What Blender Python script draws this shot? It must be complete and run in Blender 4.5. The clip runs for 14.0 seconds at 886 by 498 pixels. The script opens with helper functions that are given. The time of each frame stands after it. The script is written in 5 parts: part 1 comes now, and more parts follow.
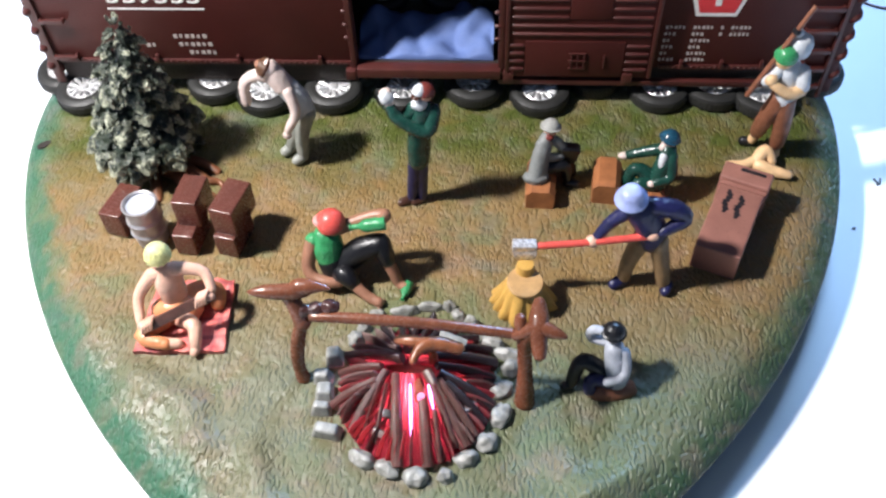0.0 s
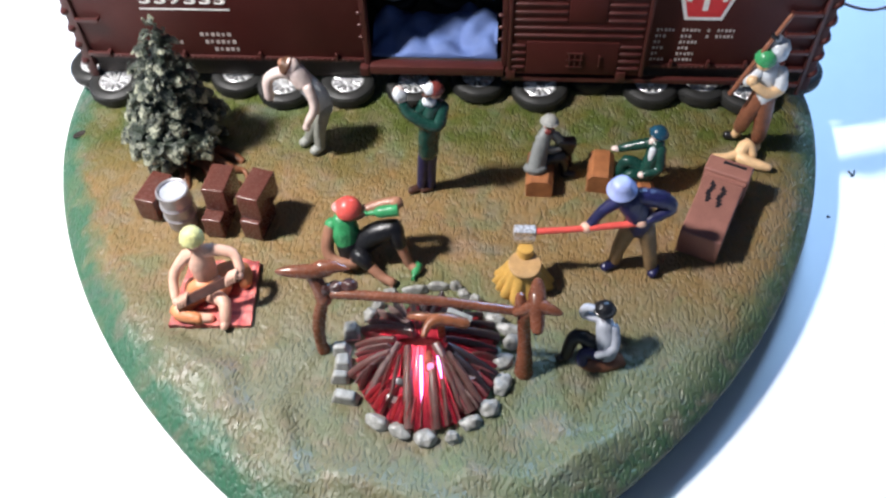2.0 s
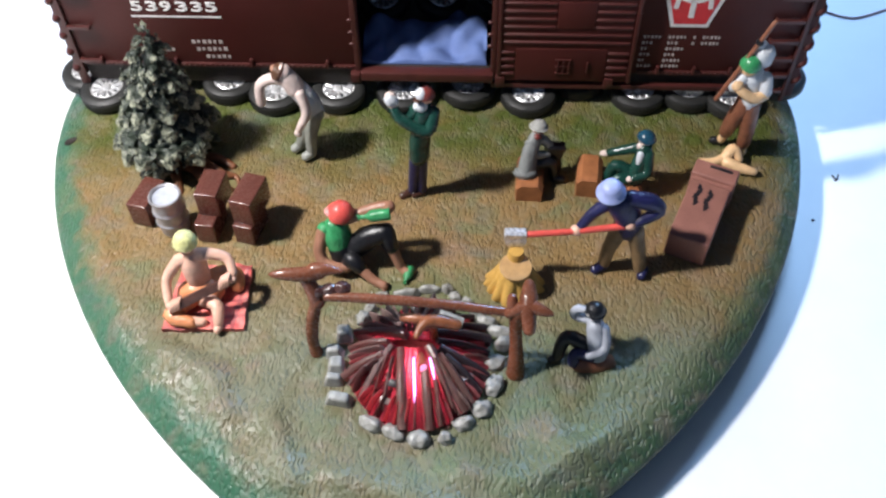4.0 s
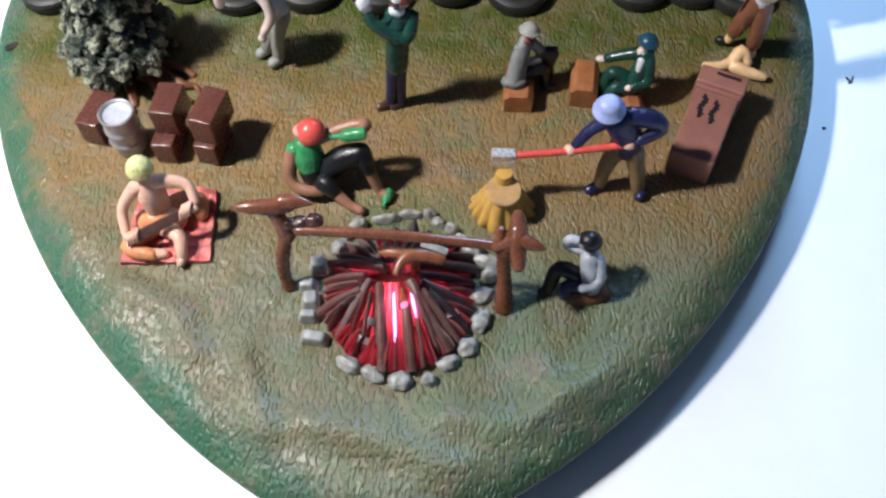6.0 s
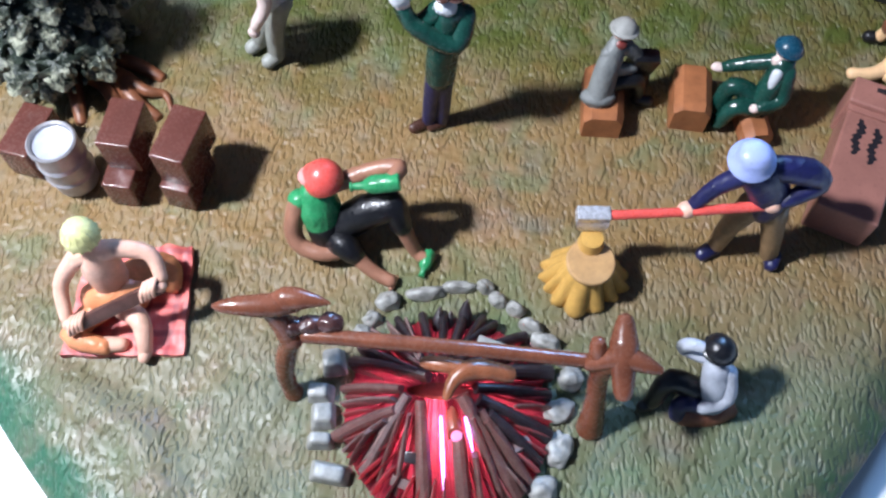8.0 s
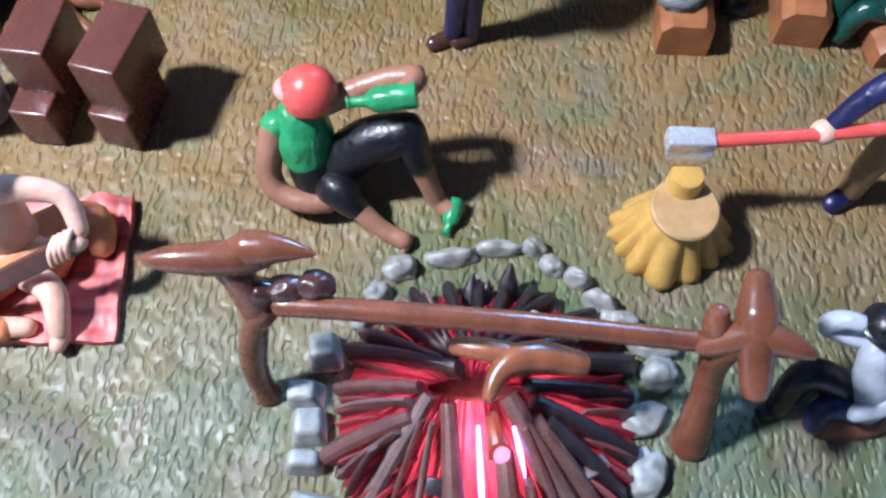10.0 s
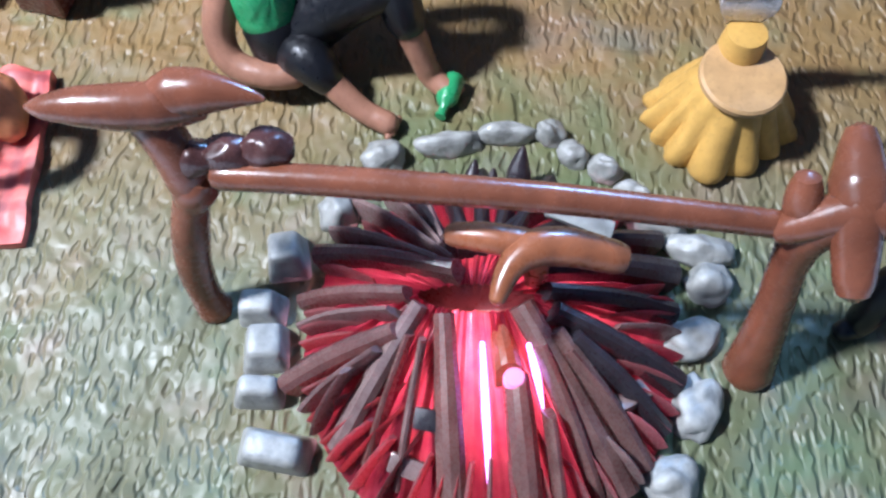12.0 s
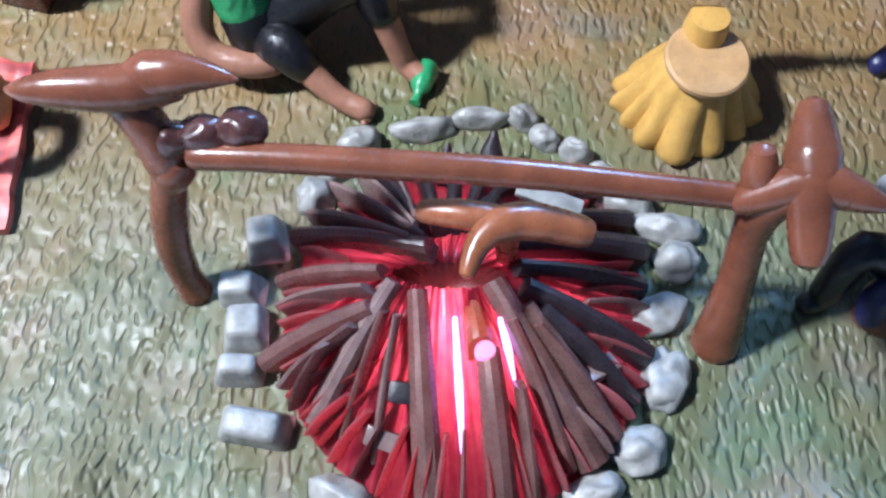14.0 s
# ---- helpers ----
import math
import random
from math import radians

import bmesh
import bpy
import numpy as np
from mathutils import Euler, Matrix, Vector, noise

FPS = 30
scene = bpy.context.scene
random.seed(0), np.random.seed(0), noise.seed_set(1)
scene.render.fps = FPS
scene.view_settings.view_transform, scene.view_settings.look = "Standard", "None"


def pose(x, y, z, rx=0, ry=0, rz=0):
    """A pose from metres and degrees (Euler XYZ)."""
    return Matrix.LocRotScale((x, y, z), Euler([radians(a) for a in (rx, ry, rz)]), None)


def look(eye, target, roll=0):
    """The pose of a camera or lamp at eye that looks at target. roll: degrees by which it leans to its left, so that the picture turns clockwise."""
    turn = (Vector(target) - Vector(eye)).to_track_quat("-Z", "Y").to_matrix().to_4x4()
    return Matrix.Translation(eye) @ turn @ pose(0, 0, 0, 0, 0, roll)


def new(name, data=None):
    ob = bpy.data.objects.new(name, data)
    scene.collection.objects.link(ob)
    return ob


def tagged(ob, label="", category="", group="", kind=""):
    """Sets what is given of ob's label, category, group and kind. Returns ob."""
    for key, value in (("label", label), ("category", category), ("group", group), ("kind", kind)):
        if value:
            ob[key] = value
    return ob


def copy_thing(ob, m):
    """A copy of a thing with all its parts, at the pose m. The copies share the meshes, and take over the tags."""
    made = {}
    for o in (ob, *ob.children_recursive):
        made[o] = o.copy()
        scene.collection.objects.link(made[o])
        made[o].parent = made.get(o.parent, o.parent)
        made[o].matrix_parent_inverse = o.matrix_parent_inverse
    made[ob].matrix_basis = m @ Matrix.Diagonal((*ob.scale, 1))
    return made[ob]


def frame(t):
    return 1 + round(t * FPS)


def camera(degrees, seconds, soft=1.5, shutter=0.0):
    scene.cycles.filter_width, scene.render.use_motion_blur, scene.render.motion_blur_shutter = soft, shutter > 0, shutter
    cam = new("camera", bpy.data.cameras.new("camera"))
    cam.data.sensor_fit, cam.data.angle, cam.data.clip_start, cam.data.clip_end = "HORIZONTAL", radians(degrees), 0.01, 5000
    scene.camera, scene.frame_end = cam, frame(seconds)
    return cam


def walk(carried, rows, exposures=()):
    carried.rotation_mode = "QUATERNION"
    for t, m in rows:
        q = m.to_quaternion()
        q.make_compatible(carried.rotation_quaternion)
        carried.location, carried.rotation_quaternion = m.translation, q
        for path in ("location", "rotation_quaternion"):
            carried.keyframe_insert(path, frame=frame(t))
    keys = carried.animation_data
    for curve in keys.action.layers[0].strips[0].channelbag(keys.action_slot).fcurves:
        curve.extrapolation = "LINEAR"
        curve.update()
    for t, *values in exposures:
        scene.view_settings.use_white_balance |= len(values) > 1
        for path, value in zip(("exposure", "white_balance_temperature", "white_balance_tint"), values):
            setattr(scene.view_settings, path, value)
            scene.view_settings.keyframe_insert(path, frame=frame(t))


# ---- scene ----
LENS = 53.0
PATH = [
    (0.0, pose(0.02157, -0.23225, 0.20165, 39.52, 1.77, 3.22)),
    (0.5, pose(0.01664, -0.23502, 0.19820, 38.05, 1.76, 3.30)),
    (0.7, pose(0.01278, -0.23499, 0.19885, 37.43, 1.40, 3.15)),
    (1.0, pose(0.01586, -0.24016, 0.21146, 38.37, 2.02, 3.47)),
    (1.5, pose(0.02115, -0.24814, 0.22180, 39.20, 2.12, 3.65)),
    (2.0, pose(0.02033, -0.24709, 0.22061, 38.40, 1.48, 3.43)),
    (2.5, pose(0.01863, -0.24772, 0.22173, 38.07, 1.15, 3.32)),
    (3.0, pose(0.01754, -0.24768, 0.22138, 38.30, 0.77, 3.05)),
    (5.3, pose(0.02052, -0.25599, 0.21859, 39.93, 1.03, 2.40)),
    (5.5, pose(0.01937, -0.25034, 0.21462, 39.47, 0.87, 2.61)),
    (5.7, pose(0.01922, -0.24309, 0.21047, 38.28, 1.52, 2.60)),
    (6.0, pose(0.01900, -0.22569, 0.21261, 30.85, 0.58, 1.69)),
    (6.2, pose(0.01702, -0.20606, 0.22804, 26.13, 1.61, 1.76)),
    (6.5, pose(0.01140, -0.18095, 0.19855, 22.28, 1.73, 1.69)),
    (6.7, pose(0.00953, -0.16417, 0.18837, 22.74, 1.08, 2.22)),
    (7.0, pose(0.00684, -0.14984, 0.17682, 24.98, 0.34, 2.56)),
    (7.5, pose(0.00336, -0.15242, 0.17028, 24.98, 0.20, 1.73)),
    (8.0, pose(0.00283, -0.16120, 0.17065, 25.74, -0.01, 2.04)),
    (8.5, pose(0.00293, -0.16502, 0.17077, 26.39, 0.14, 2.18)),
    (8.7, pose(0.00180, -0.16621, 0.16845, 26.46, 0.05, 2.30)),
    (10.8, pose(-0.00284, -0.14131, 0.09344, 27.45, 0.55, 1.89)),
    (11.0, pose(-0.00325, -0.14445, 0.09128, 25.93, -0.57, 1.97)),
    (11.5, pose(-0.00142, -0.14609, 0.09296, 26.04, 0.35, 2.15)),
    (12.0, pose(-0.00208, -0.14760, 0.09139, 25.84, -0.09, 1.97)),
    (12.5, pose(-0.00310, -0.14755, 0.09091, 26.26, 0.95, 2.22)),
    (13.0, pose(-0.00189, -0.14841, 0.09071, 25.82, 0.76, 2.11)),
    (13.5, pose(-0.00093, -0.14975, 0.09059, 25.86, 0.26, 1.50)),
    (14.0, pose(0.00001, -0.15114, 0.09251, 26.16, -0.23, 1.11)),
]

cam = camera(LENS, 14.0, soft=2.5)
walk(cam, PATH, [(0.0, 0.52, 6450, 10), (1.0, 0.52, 6450, 10), (2.0, 0.36, 6450, 10), (3.0, 0.24, 6450, 10), (5.5, 0.18, 6450, 10), (6.2, 0.02, 6450, 10), (7.0, 0.24, 6300, 10), (8.2, 0.44, 5620, 10), (10.8, 0.50, 5400, 10), (13.0, 0.60, 5420, 10), (14.0, 0.54, 5450, 10)])

# ---- light ----
LAMP_AT = Vector((-0.245, -0.105, 0.36))
world = bpy.data.worlds.new("world")
scene.world = world
world.use_nodes = True
wn = world.node_tree
sky = wn.nodes.new("ShaderNodeTexSky")
sky.sky_type = "NISHITA"
sky.sun_disc = False
sky.ozone_density = 5.0
sky.sun_elevation = radians(55)
sky.sun_rotation = math.atan2(LAMP_AT.x, LAMP_AT.y)
wn.nodes["Background"].inputs["Strength"].default_value = 0.026
wn.links.new(sky.outputs[0], wn.nodes["Background"].inputs["Color"])
# a work lamp stands close by, to the side of the model
lamp = new("work_lamp", bpy.data.lights.new("work_lamp", "POINT"))
lamp.data.energy, lamp.data.shadow_soft_size, lamp.data.color = 11.8, 0.020, (1.0, 0.965, 0.95)
lamp.location = LAMP_AT
# cool daylight from a high window behind the wagon
window = new("window_light", bpy.data.lights.new("window_light", "AREA"))
window.data.energy, window.data.size, window.data.color = 20.0, 0.30, (0.35, 0.60, 1.0)
window.matrix_world = look((0.36, 0.96, 0.80), (0.16, -0.05, 0.0))

MM = 0.001


# ---- materials ----
def nodes_of(name):
    m = bpy.data.materials.new(name)
    m.use_nodes = True
    t = m.node_tree
    return m, t, t.nodes["Principled BSDF"]


def add(t, kind, **inputs):
    n = t.nodes.new(kind)
    for k, v in inputs.items():
        n.inputs[k].default_value = v
    return n


def coords(t, sx=1.0, sy=1.0, sz=1.0):
    """Object coordinates in millimetres, stretched."""
    tc = t.nodes.new("ShaderNodeTexCoord")
    mp = add(t, "ShaderNodeMapping", Scale=(sx / MM, sy / MM, sz / MM))
    t.links.new(tc.outputs["Object"], mp.inputs["Vector"])
    return mp.outputs[0]


def mixed(t, fac, a, b):
    n = t.nodes.new("ShaderNodeMix")
    n.data_type = "RGBA"
    for sock, v in ((n.inputs[0], fac), (n.inputs[6], a), (n.inputs[7], b)):
        if isinstance(v, bpy.types.NodeSocket):
            t.links.new(v, sock)
        else:
            sock.default_value = v if isinstance(v, float) else (*v, 1)
    return n.outputs[2]


def ranged(t, value, a, b, c=0.0, d=1.0):
    n = add(t, "ShaderNodeMapRange", **{"From Min": a, "From Max": b, "To Min": c, "To Max": d})
    t.links.new(value, n.inputs["Value"])
    return n.outputs[0]


def noisy(t, vec, size, detail=3.0, distortion=0.0):
    n = add(t, "ShaderNodeTexNoise", Scale=1.0 / size, Detail=detail, Distortion=distortion)
    t.links.new(vec, n.inputs["Vector"])
    return n.outputs["Fac"]


def bumped(t, bsdf, height, strength, dist):
    n = add(t, "ShaderNodeBump", Strength=strength, Distance=dist * MM)
    t.links.new(height, n.inputs["Height"])
    t.links.new(n.outputs[0], bsdf.inputs["Normal"])


def paint(name, rgb, rough=0.35, vary=0.25, size=4.0, grain=0.6, bump=0.25, metal=0.0, worn=None, fold=0.0):
    """Painted or moulded surface: blotches, fine grain, slight relief."""
    m, t, b = nodes_of(name)
    v = coords(t)
    big, small = noisy(t, v, size), noisy(t, v, grain, 4.0)
    dark = tuple(c * (1 - vary) for c in rgb)
    light = tuple(min(1, c * (1 + vary)) for c in rgb)
    col = mixed(t, ranged(t, big, 0.3, 0.7), dark, light)
    col = mixed(t, ranged(t, small, 0.55, 0.75, 0.0, 0.35), col, worn or tuple(c * 0.55 for c in rgb))
    t.links.new(col, b.inputs["Base Color"])
    t.links.new(ranged(t, small, 0.3, 0.7, rough * 0.8, min(1, rough * 1.35)), b.inputs["Roughness"])
    b.inputs["Metallic"].default_value = metal
    if fold:
        crease = noisy(t, coords(t, 1.0, 1.0, 0.6), 1.9, 1.5, 0.4)
        n = add(t, "ShaderNodeMath")
        n.operation = "MULTIPLY_ADD"
        t.links.new(small, n.inputs[0])
        n.inputs[1].default_value = 0.08
        t.links.new(crease, n.inputs[2])
        bumped(t, b, n.outputs[0], fold, 1.1)
    else:
        bumped(t, b, small, bump, 0.15)
    return m


def ground_paint():
    m, t, b = nodes_of("painted resin ground")
    v = coords(t)
    big, mid = noisy(t, v, 26.0, 3.0), noisy(t, v, 7.0, 4.0)
    xyz = t.nodes.new("ShaderNodeSeparateXYZ")
    t.links.new(v, xyz.inputs[0])

    def total(a, k, c):
        n = add(t, "ShaderNodeMath")
        n.operation = "MULTIPLY_ADD"
        t.links.new(a, n.inputs[0])
        n.inputs[1].default_value = k
        t.links.new(c, n.inputs[2])
        return n.outputs[0]

    yb = total(big, 34.0, xyz.outputs["Y"])
    # grey-green in front, brown in the middle, mossy by the wagon
    col = mixed(t, ranged(t, yb, -96.0, -58.0), (0.152, 0.150, 0.090), (0.226, 0.146, 0.058))
    # the mossy green runs further and darker, some tree shade put into it
    col = mixed(t, ranged(t, yb, -34.0, -4.0), col, (0.070, 0.088, 0.017))
    rust = noisy(t, v, 15.0, 4.0, 0.4)
    col = mixed(t, ranged(t, rust, 0.49, 0.72, 0.0, 0.48), col, (0.245, 0.120, 0.046))
    col = mixed(t, ranged(t, mid, 0.50, 0.72, 0.0, 0.36), col, (0.225, 0.195, 0.128))
    xr = total(mid, 40.0, xyz.outputs["X"])
    front = ranged(t, yb, -70.0, -98.0)
    fr = add(t, "ShaderNodeMath")
    fr.operation = "MULTIPLY"
    t.links.new(front, fr.inputs[0])
    t.links.new(ranged(t, xr, -16.0, 56.0, 0.15, 0.85), fr.inputs[1])
    col = mixed(t, fr.outputs[0], col, (0.100, 0.122, 0.062))
    moss = noisy(t, v, 15.0, 3.0)
    col = mixed(t, ranged(t, moss, 0.54, 0.70, 0.0, 0.5), col, (0.085, 0.115, 0.050))
    # a greener patch under and behind the fire
    away = add(t, "ShaderNodeVectorMath")
    away.operation = "DISTANCE"
    t.links.new(v, away.inputs[0])
    away.inputs[1].default_value = (3.0, -106.0, 0.0)
    col = mixed(t, ranged(t, total(mid, 16.0, away.outputs["Value"]), 38.0, 24.0, 0.0, 0.6), col, (0.070, 0.118, 0.048))
    rim = t.nodes.new("ShaderNodeAttribute")
    rim.attribute_name = "rim"
    rm = total(mid, 0.75, rim.outputs["Fac"])
    col = mixed(t, ranged(t, rm, 0.72, 1.12, 0.0, 0.92), col, mixed(t, ranged(t, xr, -30.0, 50.0), (0.022, 0.115, 0.062), (0.026, 0.062, 0.028)))
    # mauve, green and dull blue blotches of the brushed paint
    for size, lo, hi, most, tone in ((9.0, 0.53, 0.70, 0.34, (0.235, 0.150, 0.125)), (12.0, 0.54, 0.70, 0.50, (0.110, 0.160, 0.078)), (7.5, 0.56, 0.72, 0.28, (0.250, 0.205, 0.120)), (14.0, 0.58, 0.74, 0.35, (0.120, 0.150, 0.150))):
        shifted = add(t, "ShaderNodeVectorMath")
        t.links.new(v, shifted.inputs[0])
        shifted.inputs[1].default_value = (size * 31.0, size * 17.0, 5.0)
        col = mixed(t, ranged(t, noisy(t, shifted.outputs[0], size, 4.0, 0.5), lo, hi, 0.0, most), col, tone)
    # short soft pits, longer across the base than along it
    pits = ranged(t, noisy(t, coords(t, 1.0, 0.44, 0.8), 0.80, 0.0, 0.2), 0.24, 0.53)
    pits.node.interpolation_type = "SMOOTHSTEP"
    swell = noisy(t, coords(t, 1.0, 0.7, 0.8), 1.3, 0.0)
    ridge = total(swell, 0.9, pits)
    # shade of the hollows put into the colour: pits mixed darker
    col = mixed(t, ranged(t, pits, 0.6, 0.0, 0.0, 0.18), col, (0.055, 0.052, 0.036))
    fine = noisy(t, v, 0.4, 2.0)
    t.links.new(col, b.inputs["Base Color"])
    t.links.new(ranged(t, mid, 0.3, 0.7, 0.38, 0.54), b.inputs["Roughness"])
    b.inputs["Specular IOR Level"].default_value = 0.42
    hs = total(noisy(t, v, 4.2, 2.0, 0.5), 1.6, total(fine, 0.03, ridge))
    bumped(t, b, hs, 0.70, 0.46)
    return m


def ember_plastic():
    """Red translucent plastic that the small lamp beneath shines through."""
    m, t, b = nodes_of("red translucent plastic")
    v = coords(t)
    streak = noisy(t, v, 1.5, 3.0)
    col = mixed(t, ranged(t, streak, 0.35, 0.7), (0.10, 0.010, 0.018), (0.20, 0.018, 0.034))
    t.links.new(col, b.inputs["Base Color"])
    b.inputs["Roughness"].default_value = 0.16
    tr = t.nodes.new("ShaderNodeBsdfTranslucent")
    t.links.new(mixed(t, ranged(t, streak, 0.3, 0.7), (0.80, 0.10, 0.20), (0.90, 0.21, 0.26)), tr.inputs["Color"])
    mx = add(t, "ShaderNodeMixShader", Fac=0.45)
    t.links.new(b.outputs[0], mx.inputs[1])
    t.links.new(tr.outputs[0], mx.inputs[2])
    t.links.new(mx.outputs[0], t.nodes["Material Output"].inputs["Surface"])
    bumped(t, b, streak, 0.3, 0.2)
    return m


def lit_through(m, amount, rgb):
    """Thin painted plastic that lets some of the lamp's red light through."""
    t = m.node_tree
    b = t.nodes["Principled BSDF"]
    tr = add(t, "ShaderNodeBsdfTranslucent", Color=(*rgb, 1))
    mx = add(t, "ShaderNodeMixShader", Fac=amount)
    t.links.new(b.outputs[0], mx.inputs[1])
    t.links.new(tr.outputs[0], mx.inputs[2])
    t.links.new(mx.outputs[0], t.nodes["Material Output"].inputs["Surface"])
    return m


def glow(name, rgb, strength):
    m, t, b = nodes_of(name)
    b.inputs["Base Color"].default_value = (*rgb, 1)
    b.inputs["Emission Color"].default_value = (*rgb, 1)
    b.inputs["Emission Strength"].default_value = strength
    b.inputs["Roughness"].default_value = 0.2
    return m


def pine_paint():
    """Dark green resin, dry-brushed pale on the tips."""
    m, t, b = nodes_of("dry-brushed pine resin")
    v = coords(t)
    n1, n2 = noisy(t, coords(t, 1.0, 1.0, 0.5), 0.8, 3.0, 0.5), noisy(t, v, 6.0)
    tip = t.nodes.new("ShaderNodeAttribute")
    tip.attribute_name = "tip"
    s = add(t, "ShaderNodeMath")
    s.operation = "MULTIPLY_ADD"
    t.links.new(n1, s.inputs[0])
    s.inputs[1].default_value = 1.1
    t.links.new(tip.outputs["Fac"], s.inputs[2])
    col = mixed(t, ranged(t, n2, 0.3, 0.7), (0.010, 0.017, 0.012), (0.032, 0.044, 0.030))
    col = mixed(t, ranged(t, s.outputs[0], 0.70, 1.06, 0.0, 0.88), col, (0.40, 0.41, 0.30))
    t.links.new(col, b.inputs["Base Color"])
    b.inputs["Roughness"].default_value = 0.45
    bumped(t, b, n1, 0.9, 0.6)
    return m


def plaid():
    m, t, b = nodes_of("red plaid paint")
    v = coords(t)
    big = noisy(t, v, 3.0, 3.0)
    col = mixed(t, ranged(t, big, 0.3, 0.7), (0.62, 0.095, 0.085), (0.76, 0.25, 0.21))
    for axis, k in (("BANDS", "X"), ("BANDS", "Y")):
        w = add(t, "ShaderNodeTexWave", Scale=0.055, Distortion=1.2, Detail=1.0)
        w.wave_type, w.bands_direction = axis, k
        t.links.new(v, w.inputs["Vector"])
        col = mixed(t, ranged(t, w.outputs["Fac"], 0.80, 0.98, 0.0, 0.55), col, (0.16, 0.03, 0.045))
    t.links.new(col, b.inputs["Base Color"])
    b.inputs["Roughness"].default_value = 0.48
    bumped(t, b, big, 0.3, 0.5)
    return m


def table_paint():
    m, t, b = nodes_of("white table paper")
    v = coords(t)
    n = noisy(t, v, 30.0, 4.0)
    t.links.new(mixed(t, ranged(t, n, 0.3, 0.7), (0.80, 0.81, 0.82), (0.86, 0.86, 0.86)), b.inputs["Base Color"])
    b.inputs["Roughness"].default_value = 0.5
    bumped(t, b, noisy(t, v, 1.0, 3.0), 0.05, 0.1)
    return m


GROUND = ground_paint()
EMBER = ember_plastic()
SLIT = glow("hot light slot", (0.95, 0.36, 1.0), 3.6)
SPOT = glow("lit pink cap", (0.9, 0.26, 0.46), 0.45)
PINE = pine_paint()
PLAID = plaid()
TABLE = table_paint()
CAR = paint("boxcar brown plastic", (0.060, 0.0120, 0.0100), 0.46, 0.15, 20.0, 0.5, 0.08)
CAR.node_tree.nodes["Principled BSDF"].inputs["Specular IOR Level"].default_value = 0.25
CAR_RED = paint("boxcar red-brown trim", (0.064, 0.0150, 0.013), 0.4, 0.2, 8.0, 0.5, 0.1)
CAR_DARK = paint("boxcar dark underside", (0.02, 0.012, 0.01), 0.6, 0.2, 8.0, 0.5, 0.1)
WHITE_INK = paint("white printed ink", (0.72, 0.70, 0.68), 0.5, 0.1, 3.0, 0.3, 0.02)
DIM_INK = paint("worn white ink", (0.42, 0.36, 0.34), 0.5, 0.2, 1.0, 0.3, 0.02)
RED_INK = paint("red printed ink", (0.55, 0.03, 0.035), 0.45, 0.1, 4.0, 0.3, 0.02)
BLACK_INK = paint("black painted marks", (0.012, 0.01, 0.014), 0.5, 0.2)
CLOTH = paint("blue cloth", (0.105, 0.165, 0.38), 0.7, 0.18, 9.0, 0.5, 0.08, worn=(0.09, 0.14, 0.34))
RUBBER = paint("black tyre rubber", (0.018, 0.018, 0.017), 0.5, 0.25, 4.0, 0.4, 0.3)
SILVER = paint("bright silver paint", (0.60, 0.60, 0.63), 0.26, 0.12, 3.0, 1.0, 0.08, 0.4, worn=(0.53, 0.53, 0.56))
LID = paint("pale blue-white lid paint", (0.46, 0.49, 0.56), 0.3, 0.12, 3.0, 0.5, 0.1)
CHROME = paint("chromed plastic", (0.80, 0.80, 0.80), 0.28, 0.08, 4.0, 0.5, 0.06, 0.6)
FLOOR = paint("pale grey floor", (0.42, 0.40, 0.37), 0.6, 0.15, 200.0, 6.0, 0.1)
STEEL = paint("silver paint", (0.40, 0.39, 0.41), 0.36, 0.18, 3.0, 0.5, 0.12, 0.5)
STONE = paint("grey stone paint", (0.305, 0.305, 0.285), 0.40, 0.35, 2.0, 0.5, 0.7, worn=(0.20, 0.17, 0.13))
ASH = lit_through(paint("grey brushed log paint", (0.20, 0.140, 0.130), 0.28, 0.3, 2.0, 0.35, 0.25, worn=(0.06, 0.03, 0.03)), 0.15, (1.0, 0.20, 0.20))
CHAR = lit_through(paint("charred log paint", (0.135, 0.080, 0.070), 0.26, 0.3, 2.0, 0.35, 0.25, worn=(0.02, 0.01, 0.01)), 0.22, (1.0, 0.20, 0.24))
SPLINTER = lit_through(paint("pink-grey ridge plastic", (0.30, 0.17, 0.17), 0.25, 0.3, 2.0, 0.35, 0.4, worn=(0.14, 0.05, 0.06)), 0.5, (1.0, 0.22, 0.26))
NEARBLACK = lit_through(paint("near-black log paint", (0.022, 0.020, 0.024), 0.30, 0.35, 2.0, 0.35, 0.6, worn=(0.05, 0.035, 0.035)), 0.10, (1.0, 0.16, 0.22))
PIT = lit_through(paint("dark red hollow plastic", (0.10, 0.014, 0.016), 0.3, 0.3, 2.0, 0.4, 0.2), 0.05, (1.0, 0.25, 0.15))
# lit-through end of a log, its orange glow put into the colour
HOT = lit_through(paint("orange lit log plastic", (0.30, 0.10, 0.06), 0.25, 0.3, 2.0, 0.4, 0.2), 0.30, (1.0, 0.38, 0.18))
TWIG = paint("orange-brown twig paint", (0.235, 0.082, 0.036), 0.28, 0.3, 3.0, 0.8, 0.2, worn=(0.13, 0.045, 0.024))
BARK = paint("glossy brown branch paint", (0.152, 0.052, 0.027), 0.24, 0.3, 5.0, 0.9, 0.12, worn=(0.09, 0.03, 0.018))
KNOT = paint("dark knotted branch paint", (0.06, 0.025, 0.022), 0.25, 0.3, 3.0, 0.7, 0.35)
CRATE = paint("brown crate paint", (0.115, 0.040, 0.030), 0.24, 0.2, 6.0, 0.6, 0.15)
